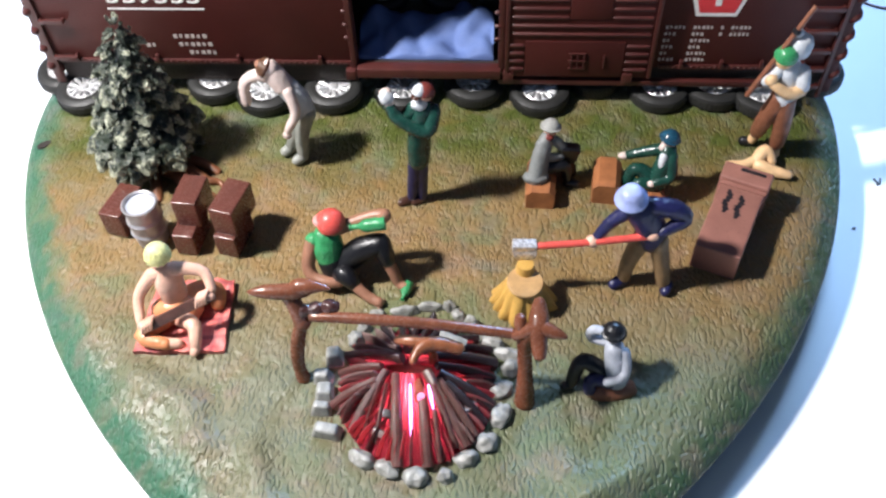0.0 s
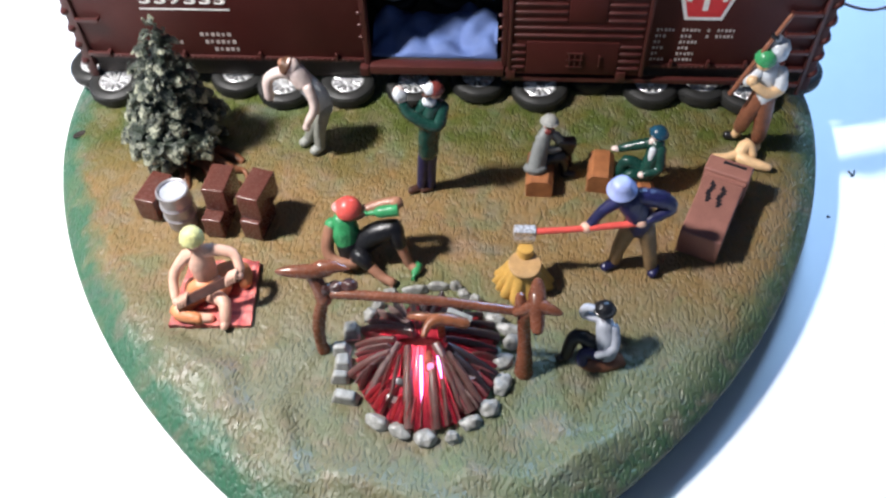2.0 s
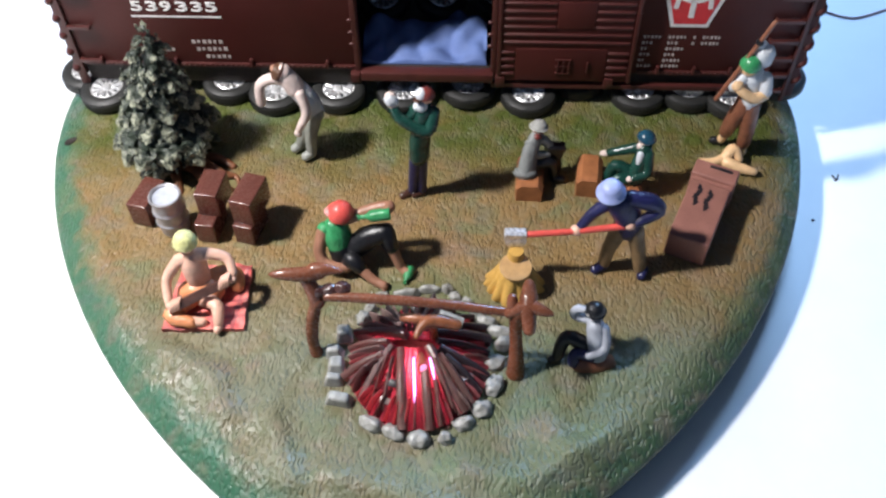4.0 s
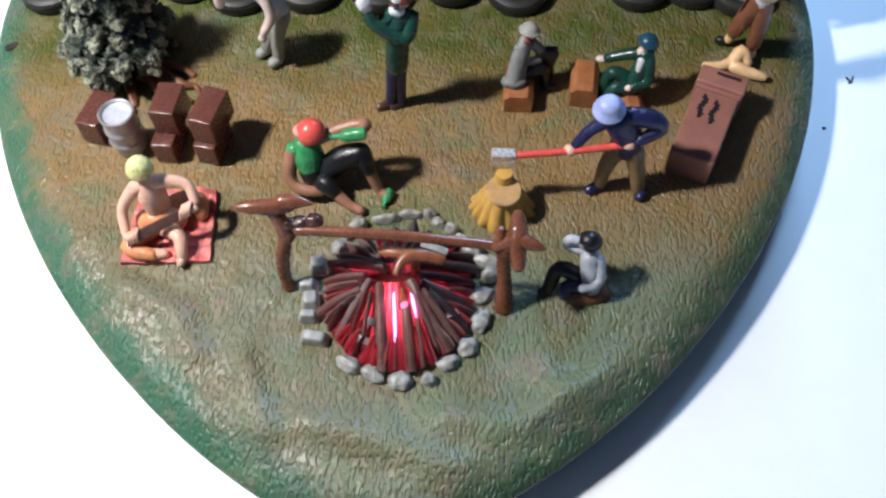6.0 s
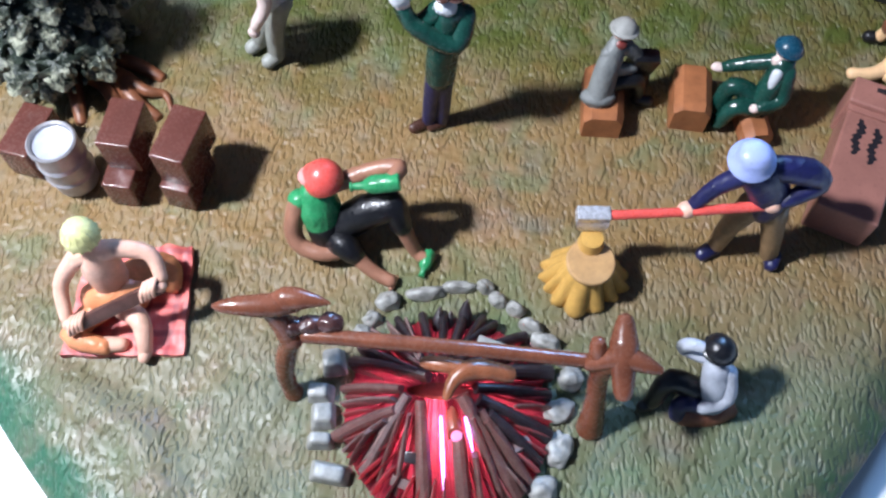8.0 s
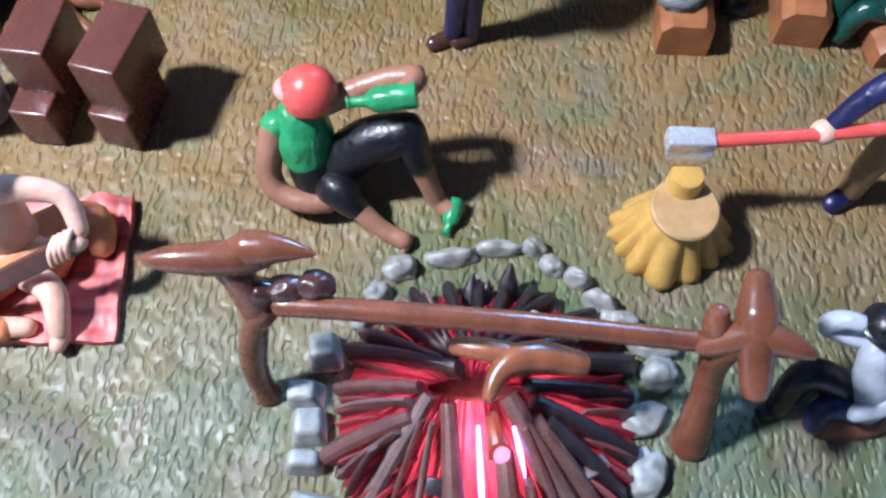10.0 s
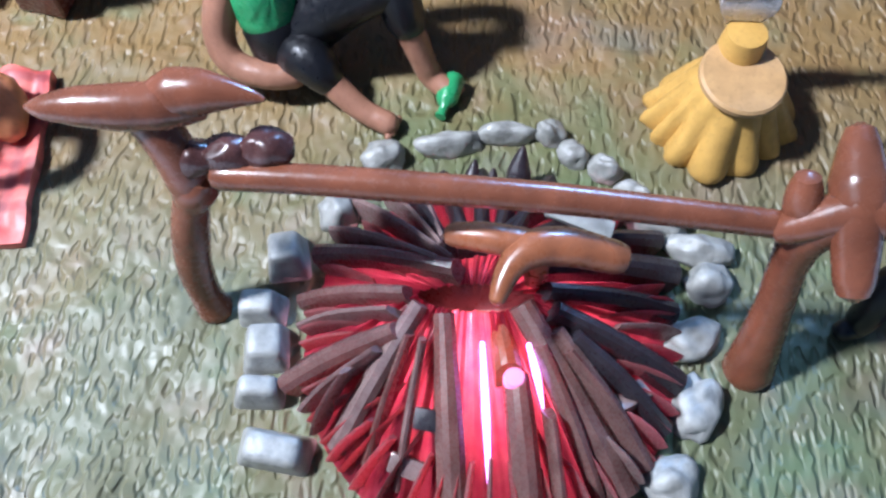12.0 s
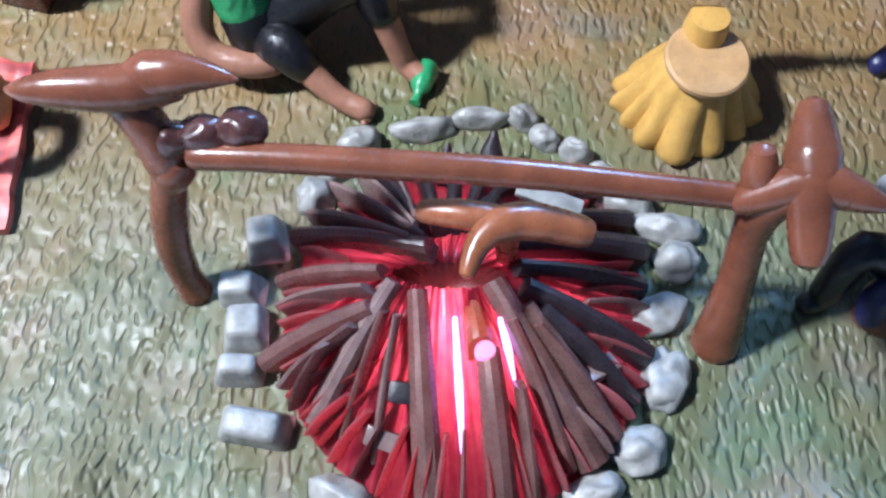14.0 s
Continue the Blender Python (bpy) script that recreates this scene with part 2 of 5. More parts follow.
CHEST = paint("red-brown chest paint", (0.290, 0.130, 0.102), 0.42, 0.15, 9.0, 0.6, 0.15)
SEAT = paint("orange-brown log paint", (0.30, 0.115, 0.045), 0.4, 0.25, 4.0, 0.6, 0.25)
STUMP = paint("ochre stump paint", (0.54, 0.32, 0.08), 0.38, 0.13, 2.5, 0.6, 0.35)
CUT = paint("pale cut wood paint", (0.47, 0.29, 0.13), 0.4, 0.15, 2.0, 0.6, 0.2)
FLESH = paint("flesh paint", (0.70, 0.42, 0.31), 0.38, 0.15, 3.0, 0.5, 0.1, fold=0.22)
SUNFLESH = paint("tan flesh paint", (0.76, 0.50, 0.27), 0.38, 0.15, 3.0, 0.5, 0.1, fold=0.2)
TANSKIN = paint("light brown skin paint", (0.31, 0.15, 0.094), 0.36, 0.15, 3.0, 0.5, 0.1, fold=0.2)
PALE = paint("pale flesh paint", (0.68, 0.55, 0.50), 0.4, 0.12, 3.0, 0.5, 0.1, fold=0.22)
BROWNSKIN = paint("brown skin paint", (0.24, 0.10, 0.06), 0.35, 0.2, 3.0, 0.5, 0.1, fold=0.2)
WHITE = paint("white figure paint", (0.56, 0.59, 0.62), 0.45, 0.12, 3.0, 0.5, 0.1, fold=0.38)
# white shirt with its lavender shade put into the base colour
SHADEDWHITE = paint("shaded white shirt paint", (0.35, 0.37, 0.42), 0.45, 0.15, 3.0, 0.5, 0.1, fold=0.4)
GREYBLUE = paint("grey-white trouser paint", (0.26, 0.27, 0.24), 0.5, 0.15, 3.0, 0.5, 0.1, fold=0.38)
GREY = paint("grey coat paint", (0.175, 0.185, 0.18), 0.55, 0.15, 3.0, 0.5, 0.15, fold=0.38)
HATGREY = paint("pale grey felt paint", (0.30, 0.30, 0.28), 0.55, 0.15, 3.0, 0.5, 0.15)
DKGREEN = paint("dark green coat paint", (0.010, 0.048, 0.036), 0.22, 0.3, 3.0, 0.6, 0.15, fold=0.38)
TEAL = paint("teal hat paint", (0.013, 0.062, 0.105), 0.25, 0.2, 3.0, 0.6, 0.1)
GREEN = paint("bright green paint", (0.04, 0.27, 0.10), 0.28, 0.2, 3.0, 0.6, 0.1, fold=0.38)
NAVY = paint("navy paint", (0.013, 0.014, 0.066), 0.36, 0.25, 3.0, 0.6, 0.12, fold=0.38)
BLACK = paint("gloss black paint", (0.007, 0.007, 0.009), 0.33, 0.2, 3.0, 0.6, 0.08, fold=0.2)
TAN = paint("tan trouser paint", (0.22, 0.14, 0.07), 0.42, 0.2, 3.0, 0.6, 0.15, fold=0.38)
BROWN = paint("brown trouser paint", (0.20, 0.075, 0.04), 0.42, 0.2, 3.0, 0.6, 0.15, fold=0.38)
RED = paint("bright red paint", (0.68, 0.092, 0.075), 0.28, 0.15, 3.0, 0.6, 0.08)
DARKRED = paint("dark red paint", (0.15, 0.03, 0.025), 0.28, 0.2, 3.0, 0.6, 0.08)
PINK = paint("pale pink paint", (0.74, 0.34, 0.31), 0.32, 0.15, 3.0, 0.6, 0.08)
ORANGE = paint("orange paint", (0.64, 0.25, 0.11), 0.35, 0.2, 3.0, 0.6, 0.1, fold=0.38)
YELLOW = paint("pale yellow paint", (0.64, 0.62, 0.27), 0.45, 0.2, 1.5, 0.5, 0.6)
LAVENDER = paint("pale blue-white paint", (0.33, 0.39, 0.68), 0.35, 0.1, 3.0, 0.6, 0.08)
SHOE = paint("pale grey shoe paint", (0.30, 0.31, 0.28), 0.45, 0.2, 3.0, 0.5, 0.15)
BOOT = paint("dark brown boot paint", (0.060, 0.026, 0.018), 0.25, 0.2, 3.0, 0.5, 0.1)
CABLE = paint("dull pink cable jacket", (0.48, 0.28, 0.30), 0.4, 0.1, 3.0, 0.5, 0.05)
HAIR = paint("brown hair paint", (0.10, 0.045, 0.022), 0.45, 0.3, 1.5, 0.5, 0.4)
BOARD = paint("dark wood board paint", (0.10, 0.045, 0.035), 0.4, 0.3, 2.5, 0.4, 0.3)
ROOT = paint("orange-brown root paint", (0.19, 0.072, 0.032), 0.4, 0.3, 3.0, 0.5, 0.3)


# ---- shapes, all in millimetres ----
class Geo:
    def __init__(self):
        self.v, self.f, self.m, self.mats, self.tip = [], [], [], [], {}

    def slot(self, mat):
        if mat not in self.mats:
            self.mats.append(mat)
        return self.mats.index(mat)

    def put(self, verts, faces, mat, mtx=None):
        base, k = len(self.v), self.slot(mat)
        self.v += [tuple(mtx @ Vector(p)) if mtx else tuple(p) for p in verts]
        self.f += [tuple(base + i for i in f) for f in faces]
        self.m += [k] * len(faces)
        return base

    def rings(self, rows, mat, mtx=None, closed=True):
        """Skins equal rings of points one after another; caps both ends."""
        n = len(rows[0])
        verts = [p for r in rows for p in r]
        faces = [(i * n + j, i * n + (j + 1) % n, (i + 1) * n + (j + 1) % n, (i + 1) * n + j) for i in range(len(rows) - 1) for j in range(n)]
        if closed:
            faces += [tuple(range(n))[::-1], tuple(range((len(rows) - 1) * n, len(rows) * n))]
        return self.put(verts, faces, mat, mtx)

    def tube(self, pts, radii, mat, seg=12, flat=1.0, smooth=True, ends=True):
        """A round-ended limb through points, with a radius at each."""
        pts = [Vector(p) for p in pts]
        radii = list(radii) if hasattr(radii, "__len__") else [radii] * len(pts)
        if smooth and len(pts) > 2:
            fine, fr = [], []
            for i in range(len(pts) - 1):
                a, b = pts[max(i - 1, 0)], pts[min(i + 2, len(pts) - 1)]
                for s in range(4):
                    u = s / 4
                    p0, p1 = pts[i], pts[i + 1]
                    fine.append(0.5 * (2 * p0 + (p1 - a) * u + (2 * a - 5 * p0 + 4 * p1 - b) * u * u + (3 * p0 - a - 3 * p1 + b) * u ** 3))
                    fr.append(radii[i] + (radii[i + 1] - radii[i]) * u)
            pts, radii = fine + [pts[-1]], fr + [radii[-1]]
        rows, side = [], None
        n = len(pts)

        def ring(c, r, d):
            nonlocal side
            if side is None:
                side = d.orthogonal().normalized()
            side = (side - d * side.dot(d)).normalized()
            up = d.cross(side)
            return [c + (side * math.cos(6.28319 * k / seg) + up * math.sin(6.28319 * k / seg) * flat) * r for k in range(seg)]

        for i, p in enumerate(pts):
            d = (pts[min(i + 1, n - 1)] - pts[max(i - 1, 0)]).normalized()
            if i == 0 and ends:
                for a in (0.15, 0.6):
                    rows.append(ring(p - d * radii[0] * math.cos(a * 1.5708) * 0.9, radii[0] * math.sin(a * 1.5708), d))
            rows.append(ring(p, radii[i], d))
            if i == n - 1 and ends:
                for a in (0.6, 0.15):
                    rows.append(ring(p + d * radii[-1] * math.cos(a * 1.5708) * 0.9, radii[-1] * math.sin(a * 1.5708), d))
        self.rings(rows, mat)

    def ball(self, c, r, mat, rot=(0, 0, 0), seg=16, n=10, lump=0.0, seed=0.0, lo=-1.0):
        """An ellipsoid, cut off below lo, with lumps."""
        r = r if hasattr(r, "__len__") else (r, r, r)
        mtx = pose(*c, *rot)
        rows = []
        a0 = math.asin(max(-1, lo))
        for i in range(n + 1):
            a = a0 + (1.5708 - a0) * i / n
            a = min(max(a, -1.53), 1.53)
            row = []
            for k in range(seg):
                b = 6.28319 * k / seg
                d = Vector((math.cos(a) * math.cos(b), math.cos(a) * math.sin(b), math.sin(a)))
                s = 1 + lump * noise.noise(d * 1.7 + Vector((seed, seed * 1.3, 0)))
                row.append((d.x * r[0] * s, d.y * r[1] * s, d.z * r[2] * s))
            rows.append(row)
        self.rings(rows, mat, mtx)

    def box(self, c, size, mat, rot=(0, 0, 0), bevel=0.35, top=1.0, segs=2):
        """A bevelled block; top narrows its upper face."""
        bm = bmesh.new()
        bmesh.ops.create_cube(bm, size=1.0)
        for v in bm.verts:
            k = top if v.co.z > 0 else 1.0
            v.co = Vector((v.co.x * size[0] * k, v.co.y * size[1] * k, v.co.z * size[2]))
        if bevel:
            bmesh.ops.bevel(bm, geom=bm.edges[:], offset=bevel, segments=segs, affect="EDGES", profile=0.6)
        bm.verts.index_update()
        self.put([v.co for v in bm.verts], [[v.index for v in f.verts] for f in bm.faces], mat, pose(*c, *rot))
        bm.free()

    def lathe(self, profile, mat, mtx=None, seg=28, closed=True, wave=0.0, waves=0):
        rows = []
        for r, z in profile:
            rows.append([(r * (1 + wave * math.cos(waves * 6.28319 * k / seg)) * math.cos(6.28319 * k / seg), r * (1 + wave * math.cos(waves * 6.28319 * k / seg)) * math.sin(6.28319 * k / seg), z) for k in range(seg)])
        self.rings(rows, mat, mtx, closed)

    def prism(self, outline, y0, y1, mat, mtx=None):
        """An outline in x and z, drawn out along y."""
        n = len(outline)
        verts = [(x, y0, z) for x, z in outline] + [(x, y1, z) for x, z in outline]
        faces = [tuple(range(n)), tuple(range(2 * n - 1, n - 1, -1))] + [(i, i + n, (i + 1) % n + n, (i + 1) % n) for i in range(n)]
        self.put(verts, faces, mat, mtx)

    def mesh(self, name, sharp=38):
        me = bpy.data.meshes.new(name)
        me.from_pydata([(x * MM, y * MM, z * MM) for x, y, z in self.v], [], self.f)
        for m in self.mats:
            me.materials.append(m)
        me.polygons.foreach_set("material_index", self.m)
        me.polygons.foreach_set("use_smooth", [True] * len(self.f))
        bm = bmesh.new()
        bm.from_mesh(me)
        bmesh.ops.recalc_face_normals(bm, faces=bm.faces[:])
        bm.to_mesh(me)
        bm.free()
        me.set_sharp_from_angle(angle=radians(sharp))
        return me


def part(name, geo, parent=None, label="", sharp=38):
    ob = new(name, geo.mesh(name, sharp))
    if parent:
        ob.parent = parent
    return tagged(ob, label)


def thing(name, label, category, at=(0, 0, 0), rz=0, group="", kind="", geo=None, sharp=38, rot=None):
    """A top-level thing: one mesh, or an empty that takes parts."""
    ob = new(name, geo.mesh(name, sharp) if geo else None)
    rx, ry = rot or (0, 0)
    ob.matrix_world = pose(at[0] * MM, at[1] * MM, at[2] * MM, rx, ry, rz)
    if not geo:
        ob.empty_display_size = 0.005
    return tagged(ob, label, category, group, kind)


def placed(x, y, z=0, rx=0, ry=0, rz=0):
    return pose(x * MM, y * MM, z * MM, rx, ry, rz)


# ---- the table and the painted base ----
def build_table():
    g = Geo()
    g.box((0, 0, -30), (2400, 2000, 26), TABLE, bevel=3)
    table = thing("table", "large white paper-covered table top under the model", "table", kind="structure", geo=g)
    for x in (-1120, 1120):
        for y in (-920, 920):
            g = Geo()
            g.box((x, y, -402), (70, 70, 716), TABLE, bevel=4)
            part("leg", g, table)
    f = Geo()
    f.box((0, 0, -770), (40000, 40000, 20), FLOOR, bevel=0)
    thing("floor", "plain pale floor under the table", "floor", kind="structure", geo=f)


def half_width(y):
    if y > 0:
        return 137.2 * math.sqrt(max(0.0, 1 - (y / 110.0) ** 2))
    return 137.2 * (1 - min(1.0, -y / 179.0) ** 1.8) ** 0.7


def lean(y):
    """The base is not quite even: its back sits to one side of its front."""
    return -1.8 + 1.8 * min(1.0, max(0.0, (-y - 30) / 110.0))


# low folds that run across the front of the base
SWELLS = (((-92, -106), (-80, -122), (-62, -138), (-48, -150)), ((-74, -112), (-58, -120), (-52, -132)), ((14, -148), (34, -150), (56, -136)), ((-20, -150), (4, -156), (20, -162)), ((-38, -134), (-33, -144), (-30, -152)), ((40, -136), (52, -144)))


def build_ground():
    """The resin base: rounded outline, gentle swells, a rim that falls to the table."""
    ys = [108 - 286.4 * i / 240 for i in range(241)]
    right = [(half_width(y), y) for y in ys]
    loop = [(0.985 * x, y) for x, y in right] + [(-x, y) for x, y in reversed(right[1:-1])]
    loop = [Vector((x + lean(y), y)) for x, y in loop]
    total = [0.0]
    for a, b in zip(loop, loop[1:] + loop[:1]):
        total.append(total[-1] + (b - a).length)
    n, ring_n = 300, 110
    edge = []
    for k in range(n):
        s, i = total[-1] * k / n, 0
        while total[i + 1] < s:
            i += 1
        edge.append(loop[i].lerp(loop[(i + 1) % len(loop)], (s - total[i]) / max(1e-6, total[i + 1] - total[i])))
    c = Vector((0, -40))
    verts, rim, faces = [], [], []

    def inset(p):
        return min((p - e).length for e in edge)

    def height(p, far):
        h = 0.5 * noise.noise(Vector((p.x / 17, p.y / 17, 3.0))) + 0.9 * noise.noise(Vector((p.x / 30 + p.y / 40, p.y / 13, 11.0))) + 0.22 * noise.noise(Vector((p.x / 5, p.y / 5, 7.0)))
        for pts in SWELLS:
            d = min((p - (Vector(a) + (Vector(b) - Vector(a)) * min(1.0, max(0.0, (p - Vector(a)).dot(Vector(b) - Vector(a)) / (Vector(b) - Vector(a)).length_squared)))).length for a, b in zip(pts, pts[1:]))
            h += 2.4 * math.exp(-(d / 4.0) ** 2)
        u = max(0.0, 1 - far / 13.0)
        return h * (1 - u) - 0.25 - 4.6 * u ** 1.7

    levels = [i / ring_n for i in range(1, ring_n + 1)]
    for s in levels:
        for e in edge:
            p = c + (e - c) * s
            far = inset(p) if s > 0.72 else 30.0
            verts.append((p.x, p.y, height(p, far)))
            rim.append(max(0.0, 1 - far / (19.0 if p.x < 0 else 13.0)))
    for i in range(len(levels) - 1):
        for k in range(n):
            faces.append((i * n + k, (i + 1) * n + k, (i + 1) * n + (k + 1) % n, i * n + (k + 1) % n))
    faces.append(tuple(range(n)))
    top = (len(levels) - 1) * n
    for z, grow in ((-6.0, 1.003), (-7.5, 1.0), (-12.5, 0.992), (-16.4, 0.986), (-17.0, 0.982)):
        base = len(verts)
        for e in edge:
            p = c + (e - c) * grow
            verts.append((p.x, p.y, z))
            rim.append(1.0)
        for k in range(n):
            faces.append((top + k, base + k, base + (k + 1) % n, top + (k + 1) % n))
        top = base
    g = Geo()
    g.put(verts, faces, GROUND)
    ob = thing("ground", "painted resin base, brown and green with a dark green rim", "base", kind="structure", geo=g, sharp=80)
    at = ob.data.attributes.new("rim", "FLOAT", "POINT")
    at.data.foreach_set("value", rim)
    # sockets are near-flat discs, the dark of the hole put into their colour
    for x, y, r in ((-130.2, -24, 35), (124.0, -11, -30)):
        h = Geo()
        h.lathe([(0.2, -0.1), (1.5, 0.0), (2.1, 0.12), (2.4, 0.05), (2.6, -0.6)], CAR_DARK, pose(0, 0, 0) @ Matrix.Diagonal((1, 0.55, 1, 1)), 18)
        thing("peg_socket", "small dark socket in the painted base", "socket", (x, y, -1.3), r, "sockets in the base", geo=h)


# ---- the boxcar ----
def build_boxcar():
    car = thing("boxcar", "dark brown model freight boxcar with its door slid open", "boxcar", (1.2, 0, 0))
    car.scale = (0.9905, 1.0, 1.0)
    L, R, D, TOP = -133.0, 129.0, 62.0, 84.0
    DL, DR = -26.6, 20.2

    def wall(name, x0, x1, y0, y1, z0, z1, mat=CAR, bevel=0.3, label=""):
        g = Geo()
        g.box(((x0 + x1) / 2, (y0 + y1) / 2, (z0 + z1) / 2), (x1 - x0, y1 - y0, z1 - z0), mat, bevel=bevel)
        return part(name, g, car, label)

    side_l = wall("side_panel", L, DL, 0, 2, 14.5, TOP)
    side_r = wall("side_panel", DR, R, 0, 2, 14.5, TOP)
    wall("lintel", DL, DR, 0.2, 2, 66, TOP)
    wall("side_panel", L, DL, D - 2, D, 14.5, TOP)
    wall("side_panel", DR, R, D - 2, D, 14.5, TOP)
    wall("lintel", DL, DR, D - 2, D - 0.2, 66, TOP)
    wall("far_door", DL - 1, DR + 1, D + 0.1, D + 1.6, 23.5, 67)
    wall("wagon_floor", L + 2, R - 2, 1, D - 1, 12.5, 14.8, CAR_DARK)
    wall("roof", L - 1, R + 1, -1.5, D + 1.5, TOP, TOP + 2.5)
    for x0, x1 in ((L, DL), (DR, R)):
        wall("skirt", x0 + 3, x1 - 1, 1.6, 3.2, 6.0, 14.4, CAR_DARK)
    # ends with rolled corrugations
    for x, s in ((L, 1), (R, -1)):
        g = Geo()
        g.box((x + s * 1.0, D / 2, 46), (2.0, D - 4.2, 76), CAR)
        end = part("end_wall", g, car)
        for i in range(10):
            r = Geo()
            out = -0.4
            r.tube([(x - s * out, 0.6, 13 + i * 7.2), (x - s * out, D - 3, 13 + i * 7.2)], 2.7, CAR, 14, 0.7)
            part("rib", r, end)
        p = Geo()
        p.box((x + s * 1.6, -0.45, 45), (3.2, 1.2, 78), CAR_RED if s > 0 else CAR, bevel=0.4)
        part("corner_post", p, car)
    # rivet strips along the lower edges
    for x0, x1, sp in ((L + 4, DL - 2, side_l), (72.0, R - 4, side_r)):
        g = Geo()
        g.box(((x0 + x1) / 2, -0.35, 15.4), (x1 - x0, 0.9, 1.5), CAR_RED, bevel=0.25)
        x = x0 + 1
        while x < x1 - 1:
            g.ball((x, -0.8, 15.5), 0.42, CAR_RED, seg=8, n=5)
            x += 1.9
        part("rivet_strip", g, sp, "red-brown strip with a row of rivets")
        for k in range(4):
            g = Geo()
            xx = x0 + 7 + k * (x1 - x0 - 12) / 3.2
            g.box((xx, -0.9, 16.8), (1.1, 1.4, 3.2), CAR_RED, bevel=0.25)
            part("bracket", g, sp)
    # door sill, posts and the slid door
    g = Geo()
    g.box(((DL + DR) / 2, -1.2, 13.2), (DR - DL + 1, 4.4, 3.6), CAR_RED, bevel=0.5)
    part("door_sill", g, car, "red-brown projecting sill")
    for x in (DL - 1.4, DR + 0.6):
        g = Geo()
        g.box((x, -0.6, 42), (2.0, 1.6, 60), CAR_RED, bevel=0.35)
        for z in (26, 31, 36, 52, 58):
            g.ball((x - 1.2, -1.0, z), (1.2, 0.7, 0.7), CAR_RED, seg=8, n=5)
        part("door_post", g, car)
    for x in (DL - 2.5, DR + 3.0, 62.0):
        g = Geo()
        g.box((x, -1.6, 12.3), (3.4, 3.6, 3.8), CAR_RED, bevel=0.5)
        part("door_stop", g, car)
    g = Geo()
    g.box((45.8, -1.5, 43.5), (47.5, 2.0, 62.5), CAR, bevel=0.4)
    door = part("door", g, car, "ribbed sliding door")
    z = 29.2
    while z < 74:
        g = Geo()
        if 34.5 < z < 46.5:
            g.tube([(24.5, -2.5, z), (41, -2.5, z)], 0.62, CAR_RED, 10)
            g.tube([(55.5, -2.5, z), (67, -2.5, z)], 0.62, CAR_RED, 10)
        else:
            g.tube([(24.5, -2.5, z), (67, -2.5, z)], 0.62, CAR_RED, 10)
        part("rib", g, door)
        z += 3.15
    for z in (15.5, 18.6, 21.7, 24.8):
        for x0, x1 in ((23.6, 27.6), (61.0, 67.4)):
            g = Geo()
            g.tube([(x0, -2.5, z), (x1, -2.5, z)], 0.7, CAR_RED, 10)
            part("rib", g, door)
    for x in (22.6, 69.0):
        g = Geo()
        g.box((x, -2.3, 43.5), (1.4, 1.8, 62.5), CAR_RED, bevel=0.3)
        part("stile", g, door)
    for x0, x1, z0, z1 in ((28.4, 60.2, 13.0, 26.6), (42.0, 54.6, 35.0, 45.6)):
        g = Geo()
        g.box(((x0 + x1) / 2, -2.55, (z0 + z1) / 2), (x1 - x0, 0.7, z1 - z0), CAR, bevel=0.3)
        part("plate", g, door)
    g = Geo()
    for k in range(3):
        g.box((43.4 + k * 2.0, -3.1, 19.2), (0.5, 0.8, 6.6), CAR_RED, bevel=0.15)
        g.box((45.2, -3.1, 16.4 + k * 2.9), (5.6, 0.8, 0.55), CAR_RED, bevel=0.15)
    g.box((53.8, -3.1, 19.0), (0.6, 0.8, 5.0), CAR_RED, bevel=0.15)
    part("latch", g, door)
    # door rail under the door
    g = Geo()
    g.box((66, -1.0, 9.4), (92, 2.0, 2.0), CAR_RED, bevel=0.3)
    part("door_rail", g, car)
    # rungs
    for x0, x1, zs in ((L + 3.2, L + 11.5, (17.2, 31.5, 46.0, 60.0)), (114.8, 124.6, (8.8, 15.6, 22.8, 30.2, 38.5, 47.5, 57.0))):
        for z in zs:
            g = Geo()
            g.box(((x0 + x1) / 2, -1.6, z), (x1 - x0, 1.2, 1.5), CAR_RED, bevel=0.3)
            for x in (x0 + 0.4, x1 - 0.4):
                g.box((x, -0.6, z), (0.8, 1.6, 1.2), CAR_RED, bevel=0.2)
            part("rung", g, car)
    g = Geo()
    g.box((125.6, -0.9, 32), (1.4, 1.4, 56), CAR_RED, bevel=0.3)
    part("ladder_stile", g, car)
    for x in (-122.5, 118.0, -84, 84):
        g = Geo()
        g.box((x, 12.0, 9.4), (7.5, 3.6, 8.4), CAR_DARK, bevel=0.5)
        part("bolster", g, car)
    # printing: the number, and lettering too small to read as bars
    for k, digit in enumerate("539335"):
        cu = bpy.data.curves.new("digit", "FONT")
        cu.body, cu.size, cu.bevel_depth, cu.bevel_resolution = digit, 5.4 * MM, 0.14 * MM, 0
        tmp = new("digit", cu)
        me = bpy.data.meshes.new_from_object(tmp.evaluated_get(bpy.context.evaluated_depsgraph_get()))
        bpy.data.objects.remove(tmp)
        me.materials.clear()
        me.materials.append(WHITE_INK)
        num = new("digit", me)
        num.parent = car
        wide = max(v.co.x for v in me.vertices) - min(v.co.x for v in me.vertices)
        num.matrix_local = placed(-105.4 + 5.24 * k, -0.08, 38.0, 90, 0, 0) @ Matrix.Diagonal((4.1 * MM / wide, 1.0, 1.0, 1.0))
        tagged(num, "white printed digit")
    g = Geo()
    g.box((-90.0, -0.06, 35.7), (31.6, 0.14, 0.6), WHITE_INK, bevel=0)
    part("printed_line", g, car)
    for k in range(12):
        g = Geo()
